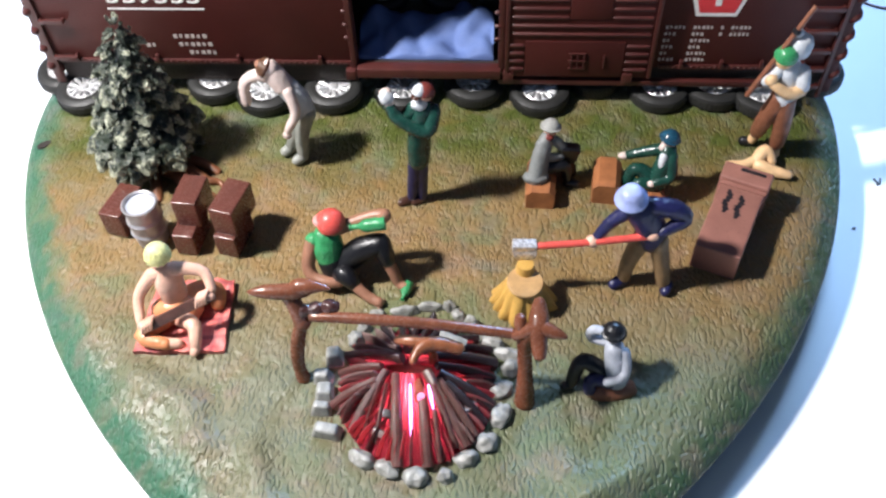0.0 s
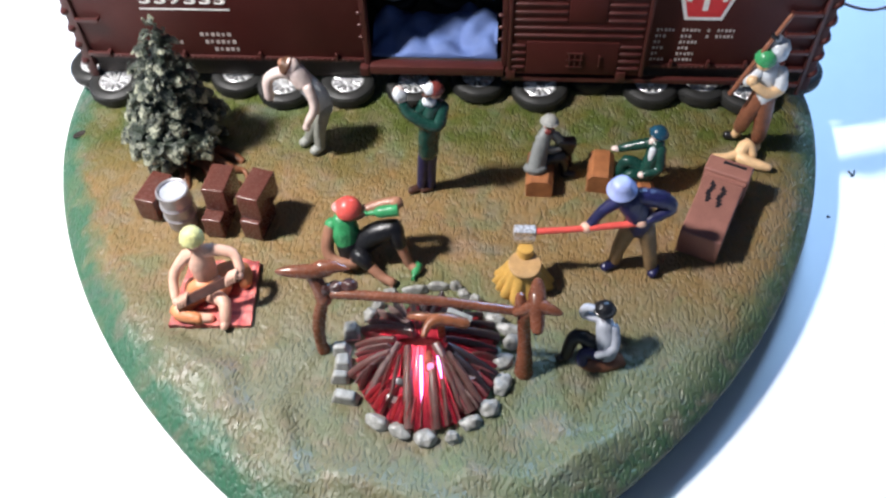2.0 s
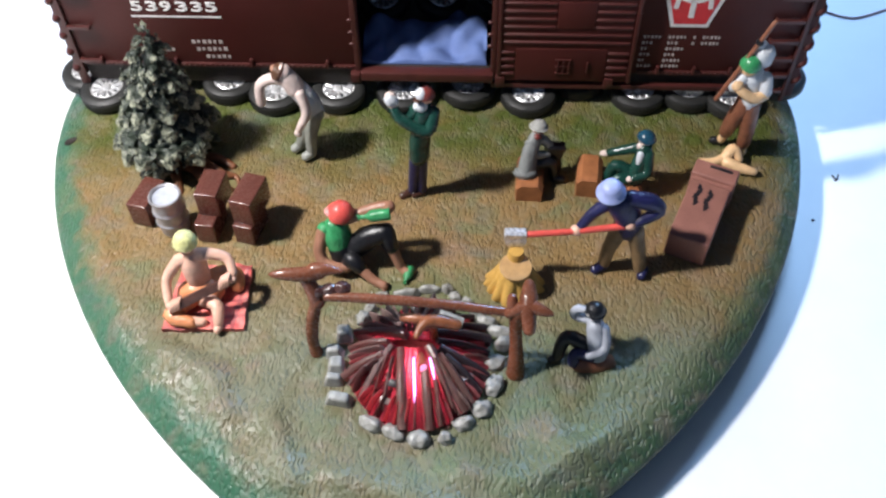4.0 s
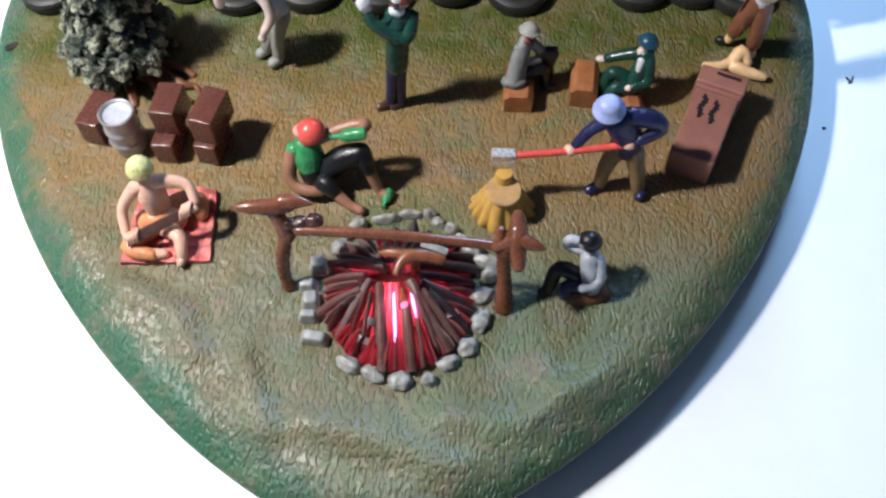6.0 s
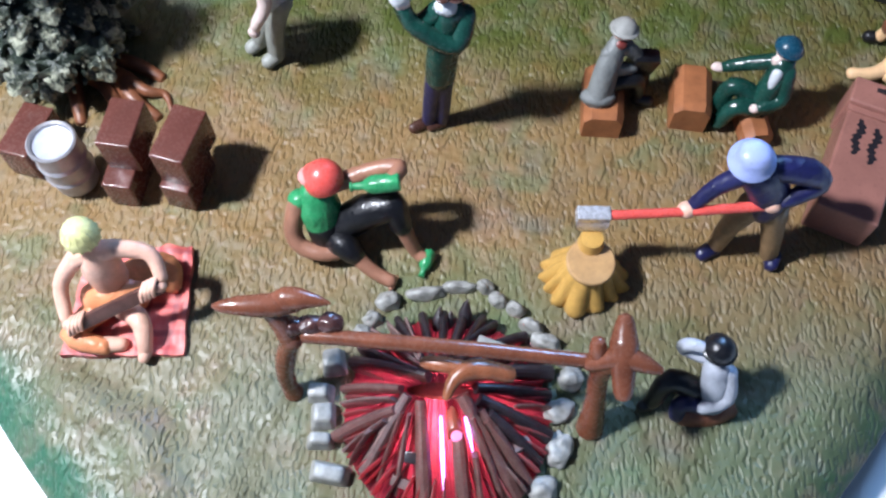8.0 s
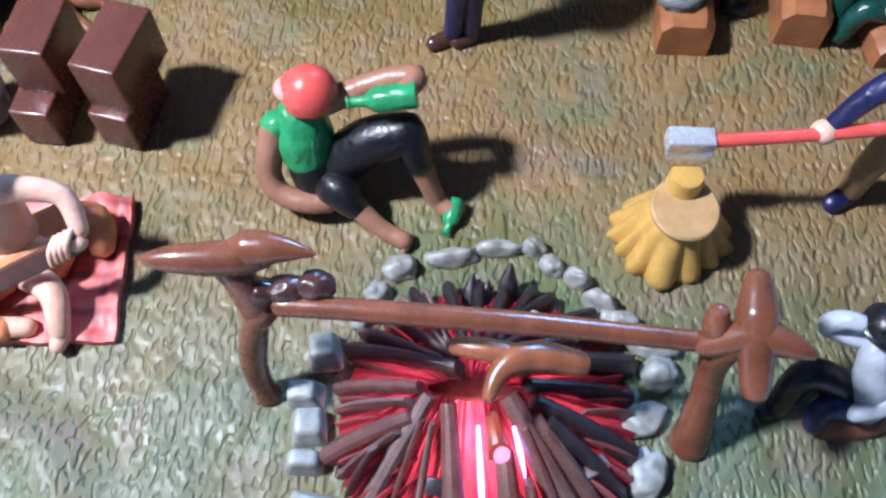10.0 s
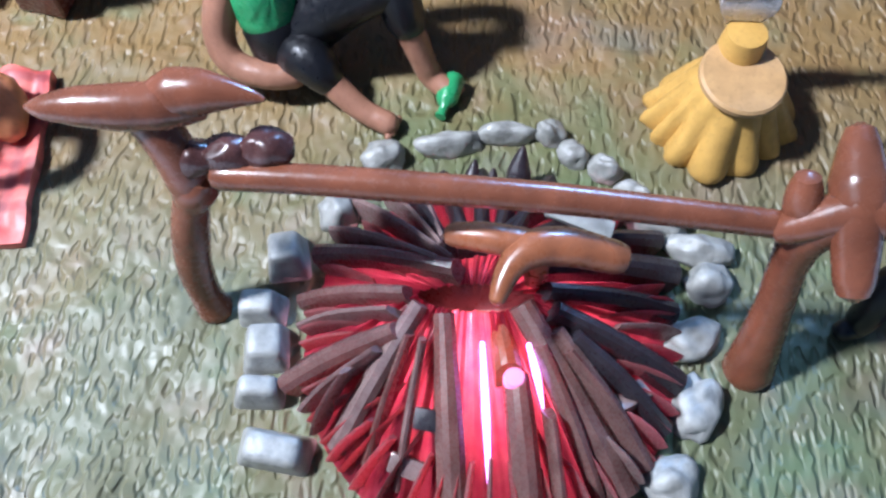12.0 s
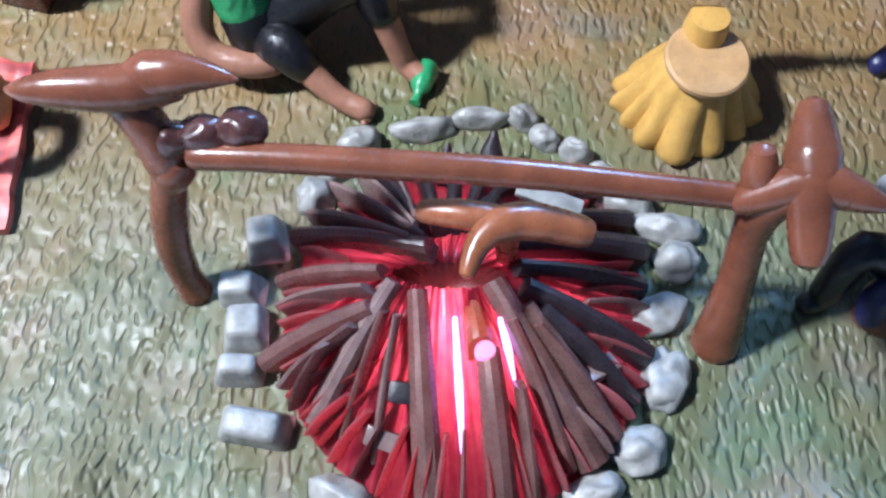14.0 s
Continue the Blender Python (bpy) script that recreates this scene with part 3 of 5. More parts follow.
        g.box((-121.8 + k * 5.25, -0.06, 47.3), (3.5, 0.14, 5.6), WHITE_INK, bevel=0)
        part("printed_bar", g, car)
    def ink_row(x0, x1, zc, tall, step):
        """One row of small print as separate marks."""
        x, k = x0, 0
        while x + step * 0.6 < x1:
            g = Geo()
            w = step * (0.62, 0.5, 0.68)[k % 3]
            g.box((x + w / 2, -0.06, zc + 0.08 * (k % 2)), (w, 0.14, tall * (1.0, 0.85, 0.95)[k % 3]), DIM_INK, bevel=0)
            part("printed_bar", g, car)
            x, k = x + step, k + 1

    for x0, x1, zc in ((-87.0, -75.0, 25.2), (-85.8, -73.8, 22.0), (-83.0, -73.0, 18.8), (-97.0, -93.2, 21.6)):
        ink_row(x0, x1, zc, 1.5, 1.95)
    for r in range(6):
        zc = 30.4 - r * 2.5
        for x0, w in ((72.2, (6.2, 4.0, 2.6, 3.4, 2.8, 5.4)[r]), (80.8, (6.2, 4.6, 6.4, 4.2, 6.4, 6.0)[r])) + (((89.2, 1.6), (92.4, 6.0)) if r < 2 else ()):
            ink_row(x0 - r * 0.12, x0 - r * 0.12 + w, zc, 1.15, 1.3)
    key = ((80.6, 34.6), (93.0, 34.6), (97.6, 49.5), (101.0, 55.5), (97.0, 60.5), (76.6, 60.5), (72.6, 55.5), (76.0, 49.5))
    cx, cz = 86.8, 48.0
    g = Geo()
    g.prism(key, -0.10, 0.02, WHITE_INK)
    badge = part("badge", g, car, "red and white keystone-shaped badge")
    g = Geo()
    g.prism([(cx + (x - cx) * 0.86, cz + (z - cz) * 0.90) for x, z in key], -0.18, -0.02, RED_INK)
    part("badge_field", g, badge)
    g = Geo()
    for x, z, w, h, a in ((81.6, 47, 1.6, 10, 8), (86.6, 44.5, 1.8, 12, 0), (91.8, 47, 1.6, 10, -8), (84.2, 50.5, 4.4, 1.6, 0), (89.2, 50.5, 4.4, 1.6, 0), (84.4, 45.5, 4.0, 1.5, 20), (89.4, 45.5, 4.0, 1.5, -20)):
        g.box((x, -0.24, z), (w, 0.14, h), WHITE_INK, (0, a, 0), bevel=0)
    part("badge_mark", g, badge)


def make_tyre():
    tyre = thing("tyre", "small black rubber tyre with a chromed spoked hub", "tyre", group="tyres under the boxcar")
    g = Geo()
    prof = [(6.0, 0.7), (6.8, 0.1), (8.6, 0.0), (9.7, 0.5), (10.1, 1.5), (10.1, 3.4), (9.7, 4.6), (8.6, 5.2), (7.6, 5.4), (6.2, 5.2), (5.9, 4.4), (5.9, 1.4), (6.0, 0.7)]
    g.lathe(prof, RUBBER, seg=48, closed=False)
    for k in range(44):
        a = 6.28319 * k / 44
        g.box((10.05 * math.cos(a), 10.05 * math.sin(a), 2.5), (0.35, 0.7, 2.8), RUBBER, (0, 0, math.degrees(a)), bevel=0)
    part("tread", g, tyre)
    g = Geo()
    g.lathe([(4.9, 3.0), (5.2, 1.8), (5.9, 2.2), (6.0, 4.7), (5.6, 5.0), (5.1, 4.7), (4.8, 4.0), (4.9, 3.0)], CHROME, seg=40, closed=False)
    g.lathe([(0.1, 3.2), (1.7, 3.2), (1.9, 4.3), (1.2, 5.1), (0.1, 5.3)], CHROME, seg=20)
    hub = part("hub", g, tyre, "chromed hub")
    d = Geo()
    d.lathe([(0.1, 1.6), (5.2, 1.6), (5.2, 2.6), (0.1, 2.8)], STEEL, seg=32)
    part("hub_back", d, hub, "dark recess behind the spokes")
    for k in range(12):
        a = 6.28319 * k / 12
        s = Geo()
        s.tube([(1.8 * math.cos(a), 1.8 * math.sin(a), 4.2), (5.0 * math.cos(a), 5.0 * math.sin(a), 4.5)], (0.45, 0.85), CHROME, 6)
        part("spoke", s, hub)
    return tyre


def build_tyres():
    tyre = make_tyre()
    spots = [(-134.2, 9.0, 0.4, 8, -4, 0), (-123.5, -1.6, 0.8, 6, -5, 20), (-78.5, 4.2, 0.3, 3, 3, 50), (-60.0, -1.0, 0.3, 3, -3, 75), (-36.5, 0.8, 0.2, 3, -2, 10), (-12.2, 0.6, 0.4, 4, 2, 33), (11.4, 4.2, 0.2, 2, 3, 60), (34.2, 0.6, 0.2, 3, -2, 15), (53.0, 10.5, 0.0, 0, 0, 40), (74.6, 3.4, 0.2, 3, -2, 5), (92.6, 4.4, 0.2, 2, 2, 70), (108.4, 0.8, 0.2, 3, 2, 25), (127.5, 13.0, 0.4, 4, -6, 44)]
    for i, (x, y, z, rx, ry, rz) in enumerate(spots):
        m = placed(1.2 + 0.9905 * x, y, z - 0.2, rx * 0.6, ry * 0.6, rz)
        if i == 0:
            tyre.matrix_world = m
        else:
            copy_thing(tyre, m)
    for x, y, z, rx, rz in ((-20.0, 36, 15.6, 24, 0), (1.0, 37, 15.6, 22, 30), (21.0, 36, 15.6, 24, 60)):
        t = copy_thing(tyre, placed(x, y, z + 2.0, rx, 0, rz))
        tagged(t, "black rubber tyre with chromed hub inside the boxcar", "tyre", "tyres inside the boxcar")


def build_cloth():
    """Crumpled cloth heaped on the wagon floor behind the open door."""
    verts, faces, nx, ny = [], [], 64, 44
    for j in range(ny + 1):
        for i in range(nx + 1):
            x, y = -25.6 + 44.8 * i / nx, 2.2 + 25 * j / ny
            u = y / 27
            h = 15.0 + 6.0 * math.sin(min(1.0, u * 1.5) * 1.5708) * (0.8 + 0.65 * noise.noise(Vector((x / 12, 2.0 + y / 40, 0))))
            h += 5.0 * noise.noise(Vector((x / 11 + y / 16, y / 13, 5.0))) * min(1, u * 4) + 2.4 * abs(math.sin(0.26 * x + 0.9 * math.sin(0.17 * y) + 0.6)) * min(1, u * 3) * (0.7 + noise.noise(Vector((x / 9 - y / 10, y / 12, 9.0))))
            if u > 0.72:
                h -= (u - 0.72) * 22
            verts.append((x, y, max(15.0, h)))
    for j in range(ny):
        for i in range(nx):
            a = j * (nx + 1) + i
            faces.append((a, a + 1, a + nx + 2, a + nx + 1))
    # the sheet has a folded-under hem all round
    loop = [i for i in range(nx + 1)] + [j * (nx + 1) + nx for j in range(1, ny + 1)] + [ny * (nx + 1) + i for i in range(nx - 1, -1, -1)] + [j * (nx + 1) for j in range(ny - 1, 0, -1)]
    base = len(verts)
    verts += [(verts[i][0], verts[i][1], 14.9) for i in loop]
    n = len(loop)
    faces += [(loop[k], base + k, base + (k + 1) % n, loop[(k + 1) % n]) for k in range(n)]
    faces.append(tuple(base + k for k in range(n)))
    g = Geo()
    g.put(verts, faces, CLOTH)
    thing("cloth", "crumpled blue cloth heaped on the boxcar floor", "cloth", geo=g, sharp=70)


# ---- the tree ----
def build_tree():
    rng = random.Random(4)
    tree = thing("pine_tree", "dark green resin pine with pale dry-brushed branch tips", "tree", (-91.0, -30.5, -0.4))
    g = Geo()
    g.tube([(0, 0, 0), (0.5, 0, 10), (3.2, 0.3, 44)], (3.2, 2.4, 0.5), ROOT, 12)
    part("trunk", g, tree)
    g, tips = Geo(), []

    def tongue(c, az, droop, length, width, seg=9, n=8, rough=1.0):
        """One drooping, frayed needle clump, pale towards its tip."""
        rows = []
        out = Vector((math.cos(az), math.sin(az), 0))
        side = Vector((-out.y, out.x, 0))
        up = Vector((0, 0, 1))
        twist, shift = rng.uniform(-0.6, 0.6), Vector((rng.uniform(0, 90), 0, 0))
        for i in range(n):
            u = i / (n - 1)
            a = droop * (0.3 + 0.95 * u)
            p = c + out * length * u * math.cos(a * 0.75) - up * length * u * math.sin(a) * 0.95
            w = width * (0.5 + 1.5 * u * (1 - u)) * (1 - 0.75 * u ** 7)
            row = []
            for k in range(seg):
                b = 6.28319 * k / seg
                q = side * math.cos(b + twist) * w + up * math.sin(b + twist) * w * 0.6 + out * math.sin(b) * w * 0.35
                q *= 1 + rough * (0.6 * noise.noise((p + q) * 0.75 + shift) + 0.9 * noise.noise((p + q) * 1.7 + shift))
                row.append(p + q - up * 0.5 * w * abs(math.sin(3.0 * b + i * 2.2)) * u)
                tips.append(max(0.0, u - 0.35) * 0.8 + 0.3 * noise.noise((p + q) * 0.35))
            rows.append(row)
        g.rings(rows, PINE)

    # flaring skirts of fronds with dark gaps between them
    z, tier = 7.5, 0
    while z < 52.5:
        f = (z - 5.0) / 50.0
        rad = (17.2 * (1 - f) ** 0.85 + 1.6) * (0.9 if tier == 0 else 1.08 if tier % 2 else 0.94)
        n = max(4, int(10 * (1 - f) + 4))
        for k in range(n):
            az = 6.28319 * (k + rng.uniform(-0.3, 0.3)) / n + tier * 0.9
            reach = rad * rng.uniform(0.86, 1.12)
            ln = reach * 0.55 + 1.2
            rr = reach - ln * 0.86
            zz = z + rng.uniform(-1.3, 1.3)
            c = Vector((0.075 * z + math.cos(az) * rr, math.sin(az) * rr, zz + ln * 0.22))
            tongue(c, az + rng.uniform(-0.3, 0.3), rng.uniform(0.2, 0.75), ln * rng.uniform(0.9, 1.2), ln * rng.uniform(0.24, 0.38), 14, 16, 1.0)
            for more in range(2):
                c2 = c + Vector((rng.uniform(-2, 2), rng.uniform(-2, 2), rng.uniform(-2.4, 0.4))) * (1.1 - f * 0.7)
                tongue(c2, az + rng.uniform(-0.9, 0.9), rng.uniform(0.4, 1.1), ln * rng.uniform(0.45, 0.75), ln * rng.uniform(0.10, 0.17), 9, 10, 0.9)
            # frayed finger-like needles along the lip of each frond
            for spray in range(5):
                a2 = az + rng.uniform(-0.5, 0.5) * 6.28319 / n * 1.3
                r2 = reach * rng.uniform(0.60, 0.97)
                c3 = Vector((0.075 * z + math.cos(a2) * r2, math.sin(a2) * r2, zz + rng.uniform(-1.0, 1.2) - (r2 / reach - 0.6) * 3.0 * (1 - f)))
                tongue(c3, a2 + rng.uniform(-0.8, 0.8), rng.uniform(0.1, 1.4), rng.uniform(1.6, 3.0) * (1 - 0.35 * f), rng.uniform(0.4, 0.75), 6, 6, 1.0)
        z += 6.4 - 2.4 * f
        tier += 1
    for k in range(4):
        tongue(Vector((4.1, 0, 53.2)), k * 1.6, -1.0, 2.8, 1.1)
    crown = part("crown", g, tree, "drooping dark green branch clumps with pale tips", sharp=60)
    at = crown.data.attributes.new("tip", "FLOAT", "POINT")
    at.data.foreach_set("value", tips)
    # a dark core fills the crown so that no light shows through
    g = Geo()
    g.lathe([(0.4, 8.0), (6.5, 8.5), (7.6, 12), (6.2, 26), (3.6, 40), (0.3, 52)], PINE, pose(1.5, 0, 0, 0, 4, 0), 20, wave=0.12, waves=7)
    part("core", g, tree)
    for pts in (((4, -6, 1.5), (11, -10, 2.2), (16, -17, 1.2), (17, -20, 0.2)), ((5, -4, 1.5), (14, -7, 2.4), (21, -11, 1.6), (25, -11, 0.6), (27, -15, 0.2)), ((2, -6, 1.2), (5, -13, 1.6), (7, -19, 0.3)), ((5, -2, 1.2), (16, -3, 1.4), (23, -6, 0.2)), ((14, -8, 2.0), (19, -14, 1.4), (24, -17, 0.2))):
        g = Geo()
        g.tube(pts, [max(0.5, 2.3 - 0.45 * i) for i in range(len(pts))], ROOT, 10)
        part("root", g, tree, "orange-brown surface root")


# ---- crates, barrel, chest ----
def crate_block(x, y, z, w, d, h, rz, label):
    g = Geo()
    g.box((0, 0, h / 2), (w, d, h), CRATE, bevel=0.45, segs=3)
    return thing("crate", label, "crate", (x, y, z), rz, "brown crates by the barrel", geo=g)


def build_crates():
    crate_block(-91.2, -57.8, -0.2, 7.2, 13.2, 9.4, -14, "low brown painted crate beside the barrel")
    crate_block(-68.8, -64.8, -0.2, 6.4, 12.0, 8.2, -6, "brown painted crate with another stacked on it")
    crate_block(-67.2, -60.8, 8.0, 7.4, 11.6, 9.6, -6, "brown painted crate stacked on another")
    crate_block(-55.8, -65.2, -0.2, 6.6, 12.0, 8.2, -12, "brown painted crate with another stacked on it")
    crate_block(-54.8, -63.2, 8.0, 7.4, 13.2, 9.8, -14, "brown painted crate stacked on another")


def build_barrel():
    b = thing("barrel", "silver metal barrel with raised hoops and flat lid", "barrel", (-81.5, -64.6, -0.2))
    g = Geo()
    prof = [(0.1, 0.0), (4.9, 0.0), (5.1, 0.4)]
    for i in range(41):
        z = 0.6 + 13.9 * i / 40
        r = 5.15 + 0.35 * math.sin(3.1416 * i / 40) + 0.6 * max(0, 1 - abs(z - 5.0) / 0.7) + 0.6 * max(0, 1 - abs(z - 9.8) / 0.7)
        prof.append((r, z))
    prof += [(5.1, 14.6), (0.1, 14.6)]
    g.lathe(prof, STEEL, seg=36)
    part("body", g, b)
    g = Geo()
    g.lathe([(4.7, 14.3), (5.5, 14.4), (5.75, 14.9), (5.7, 15.5), (5.3, 15.8), (4.8, 15.5), (4.6, 14.9), (4.6, 14.5)], STEEL, seg=36, closed=False)
    part("rim", g, b)
    g = Geo()
    g.lathe([(0.1, 14.5), (4.75, 14.5), (4.75, 14.95), (4.3, 14.7), (0.1, 14.7)], LID, seg=36)
    part("lid", g, b, "white flat lid")
    b.scale = (0.91, 0.91, 1.0)


def squiggle(x, y0, y1, z, amp):
    g = Geo()
    rows, n = [], 40
    for i in range(n + 1):
        u = i / n
        w = (0.80 + 0.30 * math.sin(u * 40)) * min(1.0, 6 * u + 0.3, 6 * (1 - u) + 0.3)
        xx, y = x + amp * math.sin(u * 11.0), y0 + (y1 - y0) * u
        rows.append([(xx - w, y, z), (xx + w, y, z), (xx + w, y, z + 0.1), (xx - w, y, z + 0.1)])
    g.rings(rows, BLACK_INK)
    return g


def build_chest():
    c = thing("chest", "long red-brown wooden chest with two black squiggles on top", "chest", (89.6, -57.0, -0.3), -23.5)
    g = Geo()
    g.box((0, -1.5, 5.0), (12.8, 31.5, 10.0), CHEST, bevel=0.6, segs=3)
    part("body", g, c)
    g = Geo()
    g.box((0, 13.2, 5.9), (14.4, 7.0, 11.8), CHEST, bevel=0.7, segs=3)
    head = part("head_end", g, c)
    g = Geo()
    g.box((1.4, 14.6, 11.75), (7.4, 1.2, 0.4), BLACK_INK, bevel=0.15)
    part("slot", g, head)
    g = Geo()
    g.box((0, 9.0, 10.15), (13.4, 1.6, 0.7), CHEST, bevel=0.25)
    part("step", g, head)
    part("squiggle", squiggle(-2.8, -2.6, 7.0, 9.98, 0.35), c, "black wavy painted mark")
    part("squiggle", squiggle(0.9, -3.6, 6.0, 9.98, 0.35), c, "black wavy painted mark")


def build_seats():
    for x, y, w, d, h, rz, label in ((34.8, -42.0, 9.0, 15.0, 7.6, -3, "orange-brown squared log under the grey figurine"), (54.8, -40.6, 8.4, 12.6, 8.2, -6, "orange-brown squared log between two seated figurines"), (68.6, -45.6, 6.4, 11.0, 5.6, 8, "small orange-brown log under the green figurine")):
        g = Geo()
        ch = 1.7
        out = [(-w / 2, 0), (w / 2, 0), (w / 2, h - ch), (w / 2 - ch, h), (-w / 2 + ch, h), (-w / 2, h - ch)]
        rows = []
        for k in range(9):
            yy = -d / 2 + d * k / 8
            s = 0.94 if k in (0, 8) else 1.0
            rows.append([(px * s * (1 + 0.02 * math.sin(k * 2.1)), yy, pz * (s if pz > 0 else 1)) for px, pz in out])
        g.rings(rows, SEAT)
        thing("log_seat", label, "log", (x, y, -0.3), rz, "squared log seats", geo=g, sharp=25)


# ---- stump and axe ----
def build_stump():
    s = thing("tree_stump", "ochre tree stump with fluted roots and a split block on top", "stump", (29.3, -85.2, -0.4))
    g = Geo()
    rows, seg = [], 72
    for r, z, w in ((9.2, 0.0, 0.10), (9.4, 0.8, 0.15), (9.0, 1.8, 0.16), (8.2, 3.4, 0.13), (7.2, 5.4, 0.10), (6.2, 7.6, 0.06), (5.3, 9.2, 0.03), (4.9, 10.0, 0.0)):
        row = []
        for k in range(seg):
            a = 6.28319 * k / seg
            lobe = abs(math.sin(6.5 * a + 0.9 * math.sin(2 * a) + 0.3)) ** 0.8 - 0.55 + 0.18 * math.sin(4 * a + 2.0)
            q = r * (1 + 1.7 * w * lobe + 0.06 * math.sin(3 * a + 1) + 0.05 * noise.noise(Vector((4 * math.cos(a), 4 * math.sin(a), z * 0.3))))
            row.append((0.90 * q * math.cos(a), 0.80 * q * math.sin(a), z))
        rows.append(row)
    g.rings(rows, STUMP)
    part("root_base", g, s, sharp=60)
    g = Geo()
    g.lathe([(0.2, 9.8), (4.6, 9.8), (5.0, 10.1), (5.0, 10.7), (4.7, 11.0), (0.2, 11.0)], CUT, pose(-0.2, 0.5, 0, 5, 3, 0), 36)
    part("cut_top", g, s, "pale cut face")
    g = Geo()
    g.lathe([(0.2, 10.2), (2.7, 10.2), (2.6, 12.0), (2.3, 13.6), (0.2, 13.8)], STUMP, pose(0.3, 2.9, 0, -2, 0, 0), 20)
    part("split_block", g, s)
    a = thing("axe", "felling axe with chromed head and bright red handle", "axe", (0, 0, 0))
    g = Geo()
    g.box((29.2, -79.0, 17.6), (6.6, 2.9, 2.5), SILVER, (6, 3, 2), bevel=0.4, segs=3)
    rows = []
    for z, wx, wy in ((12.6, 1.9, 0.3), (13.4, 2.1, 0.7), (14.6, 2.9, 1.1), (15.6, 3.2, 1.3), (16.6, 3.2, 1.3)):
        rows.append([(29.3 + sx * wx, -80.0 + sy * wy + (z - 12) * 0.2, z) for sx, sy in ((-1, -1), (1, -1), (1, 1), (-1, 1))])
    g.rings(rows, SILVER)
    part("axe_head", g, a, "chromed wedge head", sharp=25)
    g = Geo()
    g.tube([(32.2, -78.8, 17.2), (46.5, -78.4, 18.8), (62.4, -77.7, 21.2)], (1.0, 0.95, 1.1), RED, 12)
    part("handle", g, a, "bright red handle")


# ---- fire ring ----
FIRE = (2.0, -115.5)
RX, RY = 20.0, 20.6
HUB = (0.2, -112.4)


def fire_edge(a):
    """A point of the fire's outline; the angle is told from the front."""
    return Vector((FIRE[0] + RX * math.sin(a), FIRE[1] - RY * math.cos(a), 0.6))


